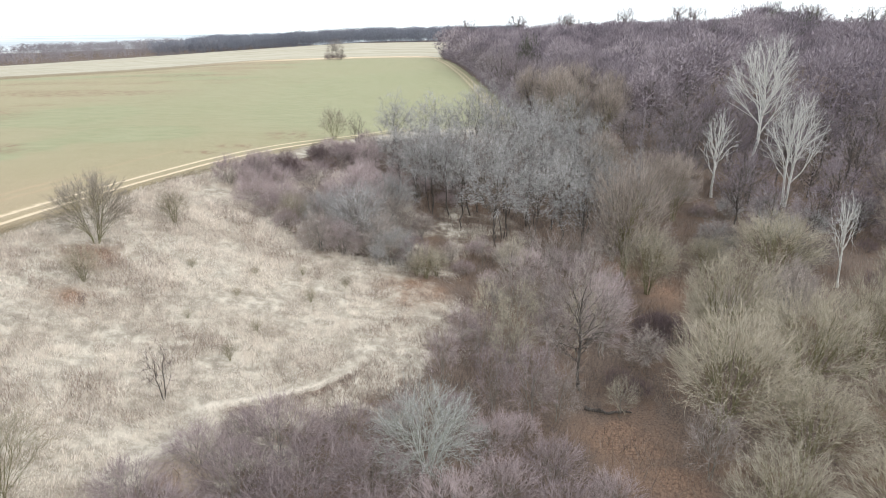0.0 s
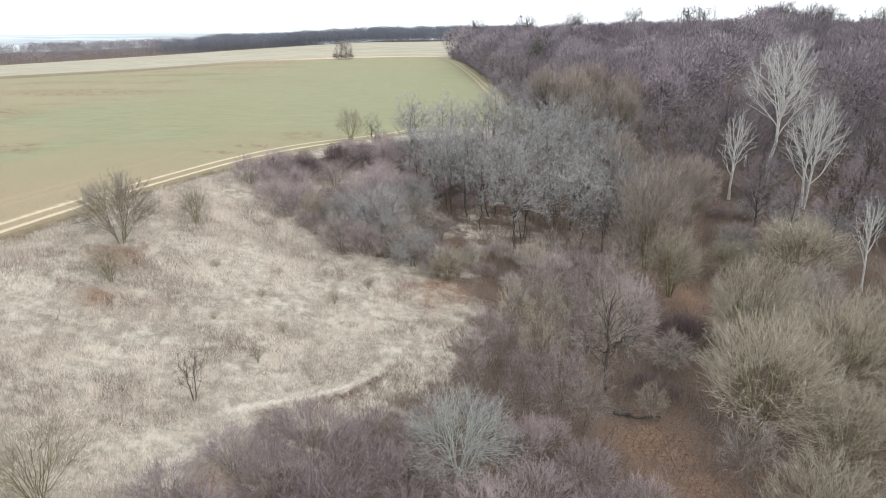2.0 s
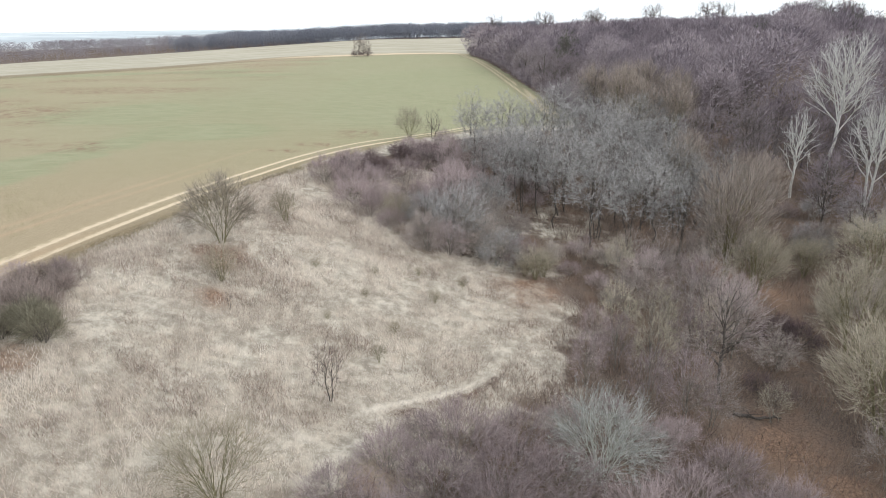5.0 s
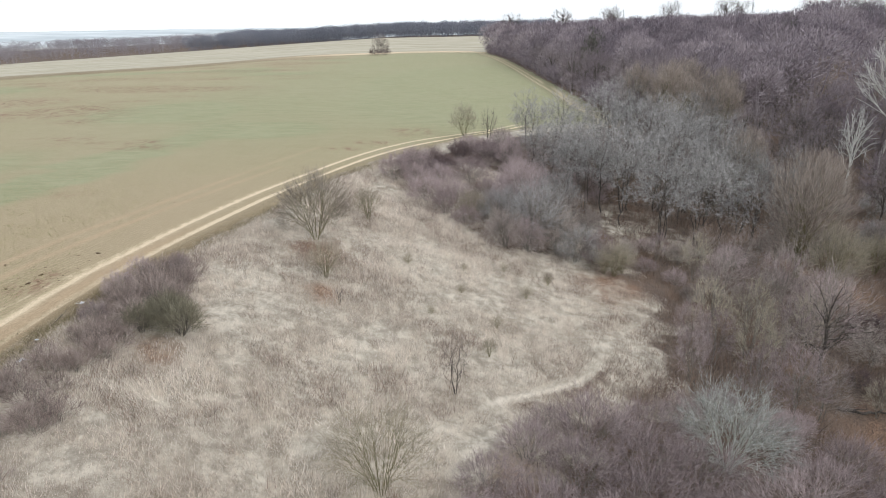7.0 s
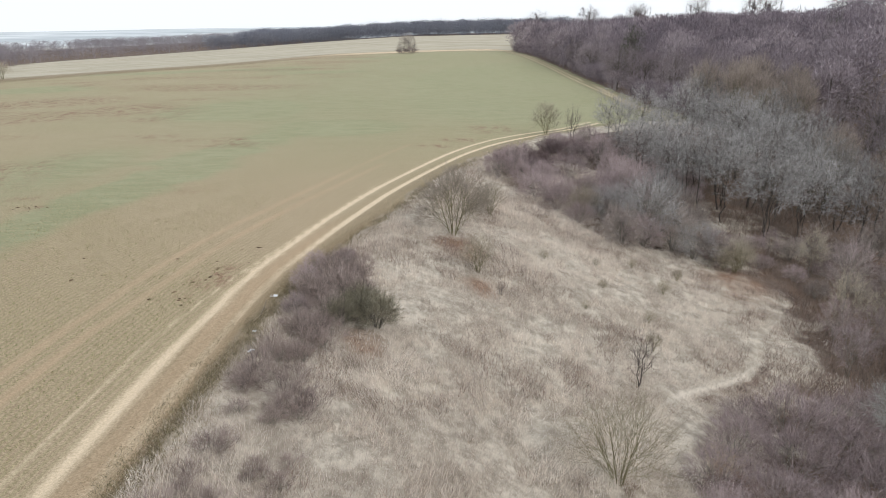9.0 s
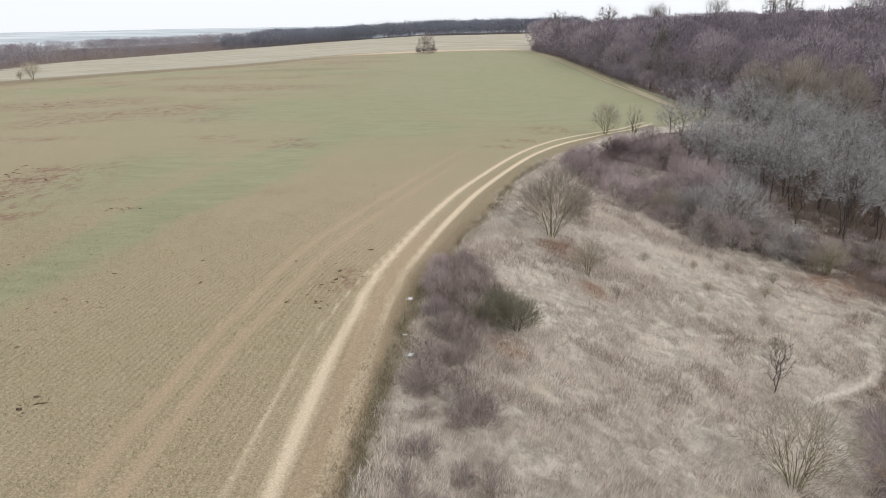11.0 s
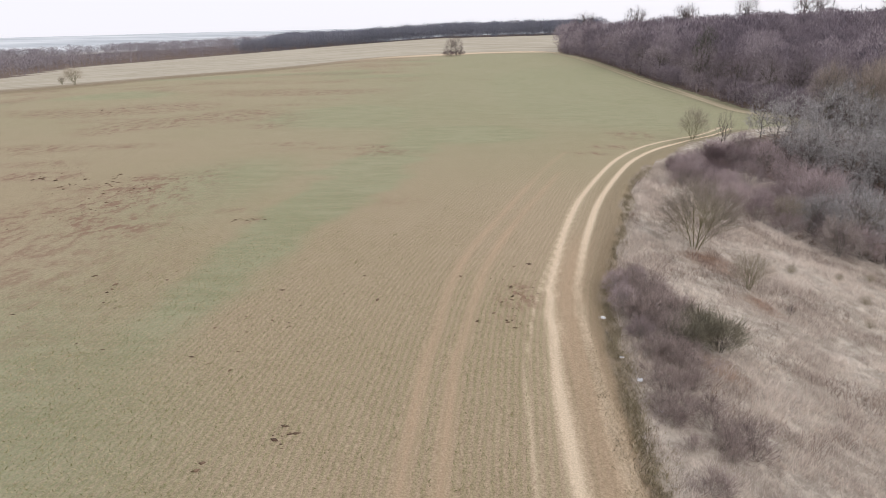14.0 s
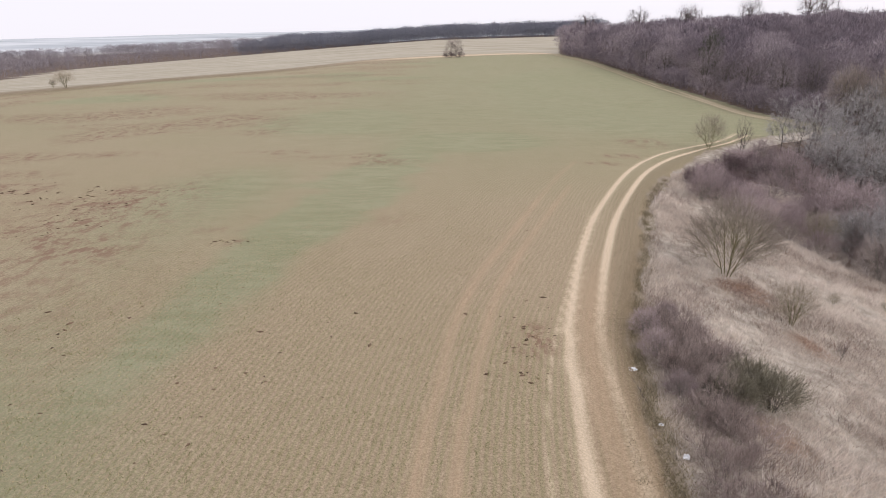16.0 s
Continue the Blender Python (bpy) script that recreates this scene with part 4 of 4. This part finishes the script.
for x, y, s in ((12, 338, 0.95), (40, 345, 1.0), (66, 350, 1.0), (70, 356, 0.9), (100, 356, 1.1), (128, 352, 1.15), (140, 360, 1.1), (172, 350, 1.15), (196, 345, 1.2), (205, 352, 1.1),
                (225, 340, 1.1), (240, 345, 1.2), (268, 345, 1.1), (300, 340, 1.1)):
    plant("oak", x, y, s)


def simple_tree(seed, tall, wide, twigs_n, w, length):
    """A light version for deep woodland: trunk, a few limbs, and a rounded lumpy haze of twigs."""
    r = np.random.RandomState(seed)
    up = np.array([0, 0, 1.0])
    line = arcs(r, np.array([[0, 0, -0.4]]), np.array([[0, 0, tall * 0.8]]), 3, 0, 0.4)
    trunk = tubes(line, 0.013 * tall * np.array([[1, 0.7, 0.4, 0.1]]), 3)
    mid = 0.55 * tall
    knobs, knob_h = unit(r.normal(0, 1, (8, 3)) + 0.5 * up), r.uniform(-0.22, 0.2, 8)
    d = unit(r.normal(0, 1, (twigs_n, 3)) + 0.45 * up)
    swell = 1 + (knob_h * np.exp(-(1 - d @ knobs.T) / 0.12)).sum(-1)
    rho = swell * (0.55 + 0.40 * np.sqrt(r.rand(twigs_n)))
    p = d * np.array([0.5 * wide, 0.5 * wide, 1.0]) * rho[:, None]
    p[:, 2] = p[:, 2] * np.where(d[:, 2] > 0, tall - mid, mid * 0.9) + mid
    way = unit(0.8 * d + 0.5 * up + r.normal(0, 0.45, (twigs_n, 3)))
    k = 14
    tips = p[r.randint(0, twigs_n, k)] * np.array([0.85, 0.85, 0.92])
    root = np.stack([0 * tips[:, 0], 0 * tips[:, 0], tall * (0.25 + 0.35 * r.rand(k))], -1)
    return joined([trunk, spikes(r, root, tips, np.full(k, 0.005 * tall), True),
                   spikes(r, p, p + way * (length * (0.5 + r.rand(twigs_n)))[:, None], w * (0.6 + 0.8 * r.rand(twigs_n)), False)])


def woodland(name, label, places, templates, material, seed, lo=0.75, hi=1.2):
    r = np.random.RandomState(seed)
    V, T, tint, base = [], [], [], 0
    gz = height(np.array([p[0] for p in places]), np.array([p[1] for p in places]))
    for (x, y), g in zip(places, gz):
        v, t = templates[r.randint(len(templates))]
        a, s = r.rand() * 6.283, lo + (hi - lo) * r.rand()
        c, d = math.cos(a), math.sin(a)
        w = s * (0.85 + 0.35 * r.rand())
        V.append(np.stack([(v[:, 0] * c - v[:, 1] * d) * w + x, (v[:, 0] * d + v[:, 1] * c) * w + y, v[:, 2] * s + g], -1))
        T.append(t + base)
        tint.append(np.full(len(v), r.rand() ** 1.5))
        base += len(v)
    me = raw_mesh(name, np.concatenate(V), np.concatenate(T), dict(tint=np.concatenate(tint)), [material])
    tagged(new(name, me), label, "woodland", kind="stuff")


def scatter(n, x0, x1, y0, y1, keep, seed, gap=0.0):
    """Up to n places where keep, which takes arrays, holds, at least gap apart."""
    r = np.random.RandomState(seed)
    out = np.zeros((0, 2))
    while len(out) < n and not gap:
        p = np.stack([r.uniform(x0, x1, 4000), r.uniform(y0, y1, 4000)], -1)
        out = np.concatenate([out, p[keep(p[:, 0], p[:, 1])]])
    if gap:
        out, cells = [], {}
        for x, y in np.stack([r.uniform(x0, x1, 60 * n), r.uniform(y0, y1, 60 * n)], -1):
            i, j = int(x // gap), int(y // gap)
            if all((x - a) ** 2 + (y - b) ** 2 > gap * gap for di in (-1, 0, 1) for dj in (-1, 0, 1) for a, b in cells.get((i + di, j + dj), ())):
                if keep(np.array([x]), np.array([y]))[0]:
                    cells.setdefault((i, j), []).append((x, y))
                    out.append((x, y))
    return [tuple(p) for p in out[:n]]


def edge_xs(y):
    return np.interp(y, WOOD_EDGE[:, 1], WOOD_EDGE[:, 0])


mid_trees = [simple_tree(200 + i, 12.0, 9.6, 1050, 0.062, 0.66) for i in range(5)]
deep_trees = [simple_tree(220 + i, 12.6, 11.4, 560, 0.105, 0.95) for i in range(5)]
far_trees = [simple_tree(240 + i, 12.5, 13.0, 84, 0.23, 1.3) for i in range(5)]
woodland("hillside_wood", "dense leafless brown wood on the hillside",
         scatter(520, 3, 190, 88, 250, lambda x, y: (x > edge_xs(y) + np.where(y < 200, 16, 1.5)) & (x < 0.8 * y + 40), 301, 6.4), mid_trees, WOOD_NEAR, 302)
woodland("hilltop_wood", "leafless brown wood on the hilltop",
         scatter(620, -2, 360, 225, 400, lambda x, y: (x > edge_xs(y) + 2) & (x < 0.85 * y + 30), 303, 7.2), deep_trees, WOOD_NEAR, 304, 0.85, 1.15)
scrub = [simple_tree(260 + i, 4.2, 4.6, 260, 0.035, 0.6) for i in range(3)]
woodland("wood_edge_scrub", "low twiggy scrub along the edge of the wood",
         scatter(260, 0, 20, 92, 330, lambda x, y: (x > edge_xs(y) + 0.8) & (x < edge_xs(y) + 5), 309), scrub, WOOD_NEAR, 310)
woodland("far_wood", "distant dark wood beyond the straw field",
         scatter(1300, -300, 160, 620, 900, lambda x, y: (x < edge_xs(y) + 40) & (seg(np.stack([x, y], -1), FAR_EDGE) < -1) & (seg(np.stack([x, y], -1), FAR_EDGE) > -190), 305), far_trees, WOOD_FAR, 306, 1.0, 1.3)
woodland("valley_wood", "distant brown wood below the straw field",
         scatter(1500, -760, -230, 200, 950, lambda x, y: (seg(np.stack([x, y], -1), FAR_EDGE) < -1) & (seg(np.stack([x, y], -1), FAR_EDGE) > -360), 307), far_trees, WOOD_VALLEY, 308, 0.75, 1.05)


# ---------------------------------------------------------------- dry grass
def grass_material():
    m, n, l, b = node_mat("dry_grass", 0.8)
    each = n.new("ShaderNodeNewGeometry")
    c = mix(n, l, each.outputs["Random Per Island"], (0.60, 0.52, 0.445), (0.98, 0.90, 0.81))
    c = mix(n, l, attr(n, "tint"), c, mix(n, l, each.outputs["Random Per Island"], (0.36, 0.30, 0.255), (0.84, 0.74, 0.645)))
    l.new(c, b.inputs["Base Color"])
    return m


def dry_grass():
    r = np.random.RandomState(401)
    n = 520000
    x, y = r.uniform(-33, 4, n), 10 + 54 * r.rand(n) ** 1.25
    here = np.stack([x, y], -1)
    u = seg(here, RIM)
    side = seg(here, FOOTPATH)
    tufty = soft_noise(x, y, 0.7) * 0.55 + soft_noise(x, y, 2.3) * 0.45
    keep = (u > 0.2 + 0.8 * soft_noise(x, y, 1.7)) & (seg(here, PASTURE_END) < 6.0 * soft_noise(x, y, 1.4) * r.rand(n) - 1.2) & (np.abs(side) > 0.06 + 0.3 * r.rand(n) * sm(6, 2, np.hypot(x + 9.5, y - 27.6))) & (tufty + 0.35 * r.rand(n) > 0.47)
    rusty = np.min([np.hypot(x - bx, y - by) / rad for bx, by, rad in RUST], 0)
    keep &= (rusty > 0.9) | (r.rand(n) < 0.3)
    x, y, u, tufty, side = x[keep], y[keep], u[keep], tufty[keep], side[keep]
    n = len(x)
    # greyer, flatter patches where weeds have been
    grey = np.clip(0.8 * sm(0.5, 0.75, soft_noise(x + 31, y, 4.5)) + 0.9 * sm(0.55, 0.8, soft_noise(x, y + 12, 1.3)), 0, 1)
    grey = np.maximum(grey, sm(0.2, 0.5, side) * sm(1.8, 0.7, side) * sm(6, 3, np.hypot(x + 8.5, y - 28.5)))
    tall = (0.16 + 0.42 * tufty) * (0.55 + 0.45 * sm(24, 10, u)) * (0.6 + 0.7 * r.rand(n)) * (1 - 0.3 * grey)
    # blades lean mostly together, down the slope, in slowly turning drifts
    ang = -0.5 + 2.6 * (soft_noise(x, y, 2.6) - 0.5) + r.normal(0, 1.5, n)
    tilt = 0.15 + 0.75 * r.rand(n)
    p = np.stack([x, y, height(x, y) - 0.04], -1)
    d = np.stack([np.cos(ang) * tilt, np.sin(ang) * tilt, np.ones(n)], -1)
    v, t = spikes(r, p, p + d * tall[:, None], (0.005 + 0.007 * r.rand(n)) * (1 + 0.012 * np.maximum(y - 20, 0)), False)
    me = raw_mesh("dry_grass", v, t, dict(tint=np.repeat(grey, 3)), [grass_material()])
    tagged(new("dry_grass", me), "pale dry grass of the pasture beside the track", "grass", kind="stuff")


def dead_weeds():
    """Brown stalks of last year's weeds, standing in patches among the grass."""
    r = np.random.RandomState(411)
    n = 150000
    x, y = r.uniform(-32.5, 2, n), 10 + 50 * r.rand(n) ** 1.2
    here = np.stack([x, y], -1)
    u = seg(here, RIM)
    patch = 0.5 * soft_noise(x + 5, y, 1.1) + 0.5 * soft_noise(x, y + 40, 3.4) + 0.16 * sm(3.5, 0.8, u) * sm(36, 30, y) + 0.14 * sm(-4.5, -0.5, seg(here, PASTURE_END)) * sm(24, 28, y)
    keep = (u > 0.5) & (seg(here, PASTURE_END) < 2.2) & (np.abs(seg(here, FOOTPATH)) > 0.4) & (patch + 0.12 * r.rand(n) > 0.69)
    x, y, u = x[keep], y[keep], u[keep]
    n = len(x)
    ang, tilt = r.rand(n) * 6.283, 0.1 + 0.7 * r.rand(n)
    p = np.stack([x, y, height(x, y) - 0.04], -1)
    d = np.stack([np.cos(ang) * tilt, np.sin(ang) * tilt, np.ones(n)], -1)
    v, t = spikes(r, p, p + d * ((0.2 + 0.4 * soft_noise(x, y, 1.9)) * (0.5 + r.rand(n)))[:, None], 0.005 + 0.006 * r.rand(n), False)
    mat = stand_material("weed_stems", (0.10, 0.075, 0.065), (0.36, 0.29, 0.25), (0.44, 0.31, 0.25))
    tagged(new("dead_weeds", raw_mesh("dead_weeds", v, t, dict(tint=np.repeat(r.rand(n) ** 2, 3)), [mat])), "brown dead weed stalks among the pale grass", "weeds", kind="stuff")


dead_weeds()
dry_grass()

# ---- lone bushes of the field
for x, y, k, a in ((-56.0, 321, 1.6, 0), (-53.6, 321.6, 1.75, 70), (-51.4, 320.4, 0.95, 130), (-58.6, 321.4, 0.8, 200)):
    plant("slim1", x, y, k, a, wide=1.15, label="slender leafless tree standing alone in the field")
plant("dark", -52.5, 320, 1.7, 30, wide=1.6, label="dark low bush at the foot of the lone trees")
plant("dark", -57.0, 320.6, 1.6, 90, wide=1.6, label="dark low bush at the foot of the lone trees")
plant("shrub", -163.4, 182, 1.9, 40, wide=1.25, label="lone leafless bush at the corner of the field")
plant("shrub", -167.6, 182.5, 0.9, 80, label="low leafless bush at the corner of the field")


# ---------------------------------------------------------------- dead stalks on the floor of the hollow
def undergrowth():
    r = np.random.RandomState(431)
    n = 120000
    x, y = r.uniform(-14, 52, n), r.uniform(12, 78, n)
    u = seg(np.stack([x, y], -1), RIM)
    keep = ((seg(np.stack([x, y], -1), PASTURE_END) > 1.5 * r.rand(n) - 0.5) | (y > 47)) & (u > 14) & (x < 0.9 * y + 6) & (soft_noise(x, y, 2.1) + 0.5 * r.rand(n) > 0.54)
    x, y = x[keep], y[keep]
    z, n = height(x, y), int(keep.sum())
    ang, tilt = r.rand(n) * 6.283, 0.1 + 0.7 * r.rand(n)
    p = np.stack([x, y, z - 0.05], -1)
    d = np.stack([np.cos(ang) * tilt, np.sin(ang) * tilt, np.ones(n)], -1)
    v, t = spikes(r, p, p + d * ((0.3 + 1.2 * soft_noise(x, y, 3.3) ** 2) * (0.5 + r.rand(n)))[:, None], 0.010 + 0.010 * r.rand(n), False)
    me = raw_mesh("undergrowth", v, t, dict(tint=np.repeat(r.rand(n) ** 2, 3)), [stand_material("dead_stalks", (0.11, 0.083, 0.068), (0.38, 0.31, 0.26), (0.30, 0.19, 0.135))])
    tagged(new("undergrowth", me), "dead stalks and seedlings on the floor of the hollow", "undergrowth", kind="stuff")


undergrowth()


# ---------------------------------------------------------------- the ragged verge, and the young wheat in its rows
def verge_tufts():
    r = np.random.RandomState(441)
    n = 70000
    y = 10 + 50 * r.rand(n) ** 1.4
    x = np.interp(y, [8, 20, 28, 34, 42, 54, 62], [-33.4, -33.0, -32.2, -30.8, -28.5, -25.2, -20.8]) + r.normal(0.2, 0.42, n)
    keep = soft_noise(x, y, 0.6) + 0.8 * r.rand(n) > 0.8
    x, y = x[keep], y[keep]
    n = len(x)
    ang, tilt = r.rand(n) * 6.283, 0.2 + 1.1 * r.rand(n)
    p = np.stack([x, y, height(x, y) + 0.03], -1)
    d = np.stack([np.cos(ang) * tilt, np.sin(ang) * tilt, np.ones(n)], -1)
    v, t = spikes(r, p, p + d * (0.05 + 0.13 * r.rand(n) ** 2)[:, None], 0.006 + 0.008 * r.rand(n), False)
    mat = stand_material("verge_herbs", (0.12, 0.10, 0.06), (0.37, 0.315, 0.19), (0.58, 0.49, 0.38))
    tagged(new("verge_tufts", raw_mesh("verge_tufts", v, t, dict(tint=np.repeat((r.rand(n) < 0.25) * 1.0, 3)), [mat])), "rough herbs and dead leaves on the verge", "verge", kind="stuff")


def young_wheat():
    r = np.random.RandomState(451)
    n = 62000
    x, y = r.uniform(-66, -36, n), 7 + 50 * r.rand(n) ** 1.4
    u = seg(np.stack([x, y], -1), RIM)
    x = x + (np.round(u / 0.29) * 0.29 - u) + r.normal(0, 0.07, n)
    off = np.minimum(np.abs(seg(np.stack([x, y], -1), SIDE_A)), np.abs(seg(np.stack([x, y], -1), SIDE_B)))
    keep = (u < -3.4) & (off > 0.3) & (soft_noise(x, y, 1.5) * 0.5 + soft_noise(x, y, 7) * 0.5 + 0.3 * r.rand(n) > 0.5) & (r.rand(n) < sm(56, 30, y)) & (r.rand(n) < sm(-66, -56, x))
    x, y = x[keep], y[keep]
    n = len(x)
    ang, tilt = r.rand(n) * 6.283, 0.3 + 1.0 * r.rand(n)
    p = np.stack([x, y, height(x, y) + 0.005], -1)
    d = np.stack([np.cos(ang) * tilt, np.sin(ang) * tilt, np.ones(n)], -1)
    v, t = spikes(r, p, p + d * (0.05 + 0.07 * r.rand(n))[:, None], 0.009 + 0.008 * r.rand(n), False)
    mat = stand_material("wheat_leaf", (0.17, 0.175, 0.075), (0.38, 0.355, 0.185), (0.54, 0.44, 0.28))
    tagged(new("young_wheat", raw_mesh("young_wheat", v, t, dict(tint=np.repeat((r.rand(n) < 0.35) * 0.9, 3)), [mat])), "thin rows of young winter wheat on pale soil", "crop", kind="stuff")


verge_tufts()
young_wheat()


# ---- clods, scraps, a fallen log and a dark strip for rut shade
def clods():
    r = np.random.RandomState(501)
    spots_ = [(-36.4, 28.7, 1.0, 1.6, 26), (-36.9, 26.0, 1.2, 1.6, 14), (-37.4, 31.5, 1.5, 2, 10), (-44.9, 16.4, 0.5, 0.6, 12), (-55.8, 41.2, 1.2, 0.8, 16), (-78, 54, 8, 5, 80), (-103, 118, 12, 14, 50),
              (-70, 47, 3, 8, 70), (-50, 26, 14, 9, 60)]
    pts = np.concatenate([np.stack([r.normal(x, a * 0.6, n), r.normal(y, b * 0.6, n)], -1) for x, y, a, b, n in spots_])
    pts = pts[seg(pts, RIM) < -3.2]
    n = len(pts)
    size = (0.025 + 0.06 * r.rand(n) ** 2) * (1 + 0.006 * np.hypot(pts[:, 0], pts[:, 1]))
    octa = np.array([(1, 0, 0), (0, 1, 0), (-1, 0, 0), (0, -1, 0), (0.1, 0.1, 0.8), (0, 0, -0.5)], float)
    v = octa[None] * size[:, None, None] * (0.7 + 0.6 * r.rand(n, 6, 1)) * np.stack([1 + 1.4 * r.rand(n), 0.6 + 0.5 * r.rand(n), 0.5 + 0.3 * r.rand(n)], -1)[:, None]
    a = r.normal(0.1, 0.5, n)
    c, d = np.cos(a)[:, None], np.sin(a)[:, None]
    v = np.stack([v[..., 0] * c - v[..., 1] * d + pts[:, :1], v[..., 0] * d + v[..., 1] * c + pts[:, 1:], v[..., 2] + height(pts[:, 0], pts[:, 1])[:, None] + 0.01], -1)
    f = np.array([(0, 1, 4), (1, 2, 4), (2, 3, 4), (3, 0, 4), (1, 0, 5), (2, 1, 5), (3, 2, 5), (0, 3, 5)])
    t = (np.arange(n)[:, None, None] * 6 + f[None]).reshape(-1, 3)
    m, nn, l, b = node_mat("dark_clod", 0.95)
    each = nn.new("ShaderNodeNewGeometry")
    l.new(mix(nn, l, each.outputs["Random Per Island"], (0.10, 0.065, 0.045), (0.26, 0.18, 0.12)), b.inputs["Base Color"])
    tagged(new("mud_clods", raw_mesh("mud_clods", v.reshape(-1, 3), t, mats=[m])), "dark clods of earth scattered on the field", "clods", kind="stuff")


def scrap(x, y, size, turn):
    """A crumpled pale scrap lying on the verge."""
    bm = bmesh.new()
    bmesh.ops.create_grid(bm, x_segments=5, y_segments=4, size=size)
    rs = random.Random(int(1000 * abs(x)))
    for v in bm.verts:
        v.co.z = rs.uniform(0, 0.35) * size
        v.co.y *= 0.7
    bmesh.ops.solidify(bm, geom=bm.faces[:], thickness=0.01)
    me = bpy.data.meshes.new("litter_scrap")
    bm.to_mesh(me)
    bm.free()
    m, n, l, b = node_mat("pale_plastic", 0.5)
    l.new(mix(n, l, noise_tex(n, l, 12, 3), (0.55, 0.57, 0.60), (0.80, 0.81, 0.82)), b.inputs["Base Color"])
    me.materials.append(m)
    ob = tagged(new("litter_scrap", me), "crumpled white scrap lying on the verge", "litter", "scraps on the verge")
    ob.matrix_basis = pose(x, y, ground_z(x, y) + 0.06, 0, 0, turn)


def log_shape(name, label, pts, radius):
    r = np.random.RandomState(int(100 * radius + 7))
    line = spline(pts, 4)
    line = np.stack([line[:, 0], line[:, 1], height(line[:, 0], line[:, 1]) + radius * 0.8 + 0.03], -1)
    line += r.normal(0, radius * 0.3, line.shape)
    root = new(name)
    root.location = line[0]
    body = tubes((line - line[0])[None], np.linspace(radius, radius * 0.35, len(line))[None], 7)
    o = new("log", raw_mesh("log", *body, mats=[BARK_DARK]))
    o.parent = root
    k = r.randint(1, len(line) - 1, 7)
    p = (line - line[0])[k]
    q = p + np.stack([r.normal(0, 5 * radius, 7), r.normal(0, 5 * radius, 7), 6 * radius * r.rand(7) + radius], -1)
    for i in range(7):
        o = new("snag", raw_mesh("snag", *spikes(r, p[i:i + 1], q[i:i + 1], np.full(1, radius * 0.3), True), mats=[BARK_DARK]))
        o.parent = root
    tagged(root, label, "log")


clods()
for x, y, s, a in ((-32.5, 26.2, 0.17, 20), (-31.9, 21.0, 0.14, 70), (-32.3, 22.6, 0.09, 10), (-31.6, 19.0, 0.1, 130)):
    scrap(x, y, s, a)
log_shape("fallen_log", "dark fallen log lying among the young trees", [(7.9, 30.0), (9.2, 29.7), (10.6, 29.8)], 0.13)
# thin dark branch shape put in for the shaded edge of the rut
log_shape("rut_shade_strip", "dark strip standing in for the shaded edge of the wheel rut", [(-32.7, 27.6), (-32.75, 26.4), (-32.6, 25.0), (-32.45, 23.8)], 0.035)
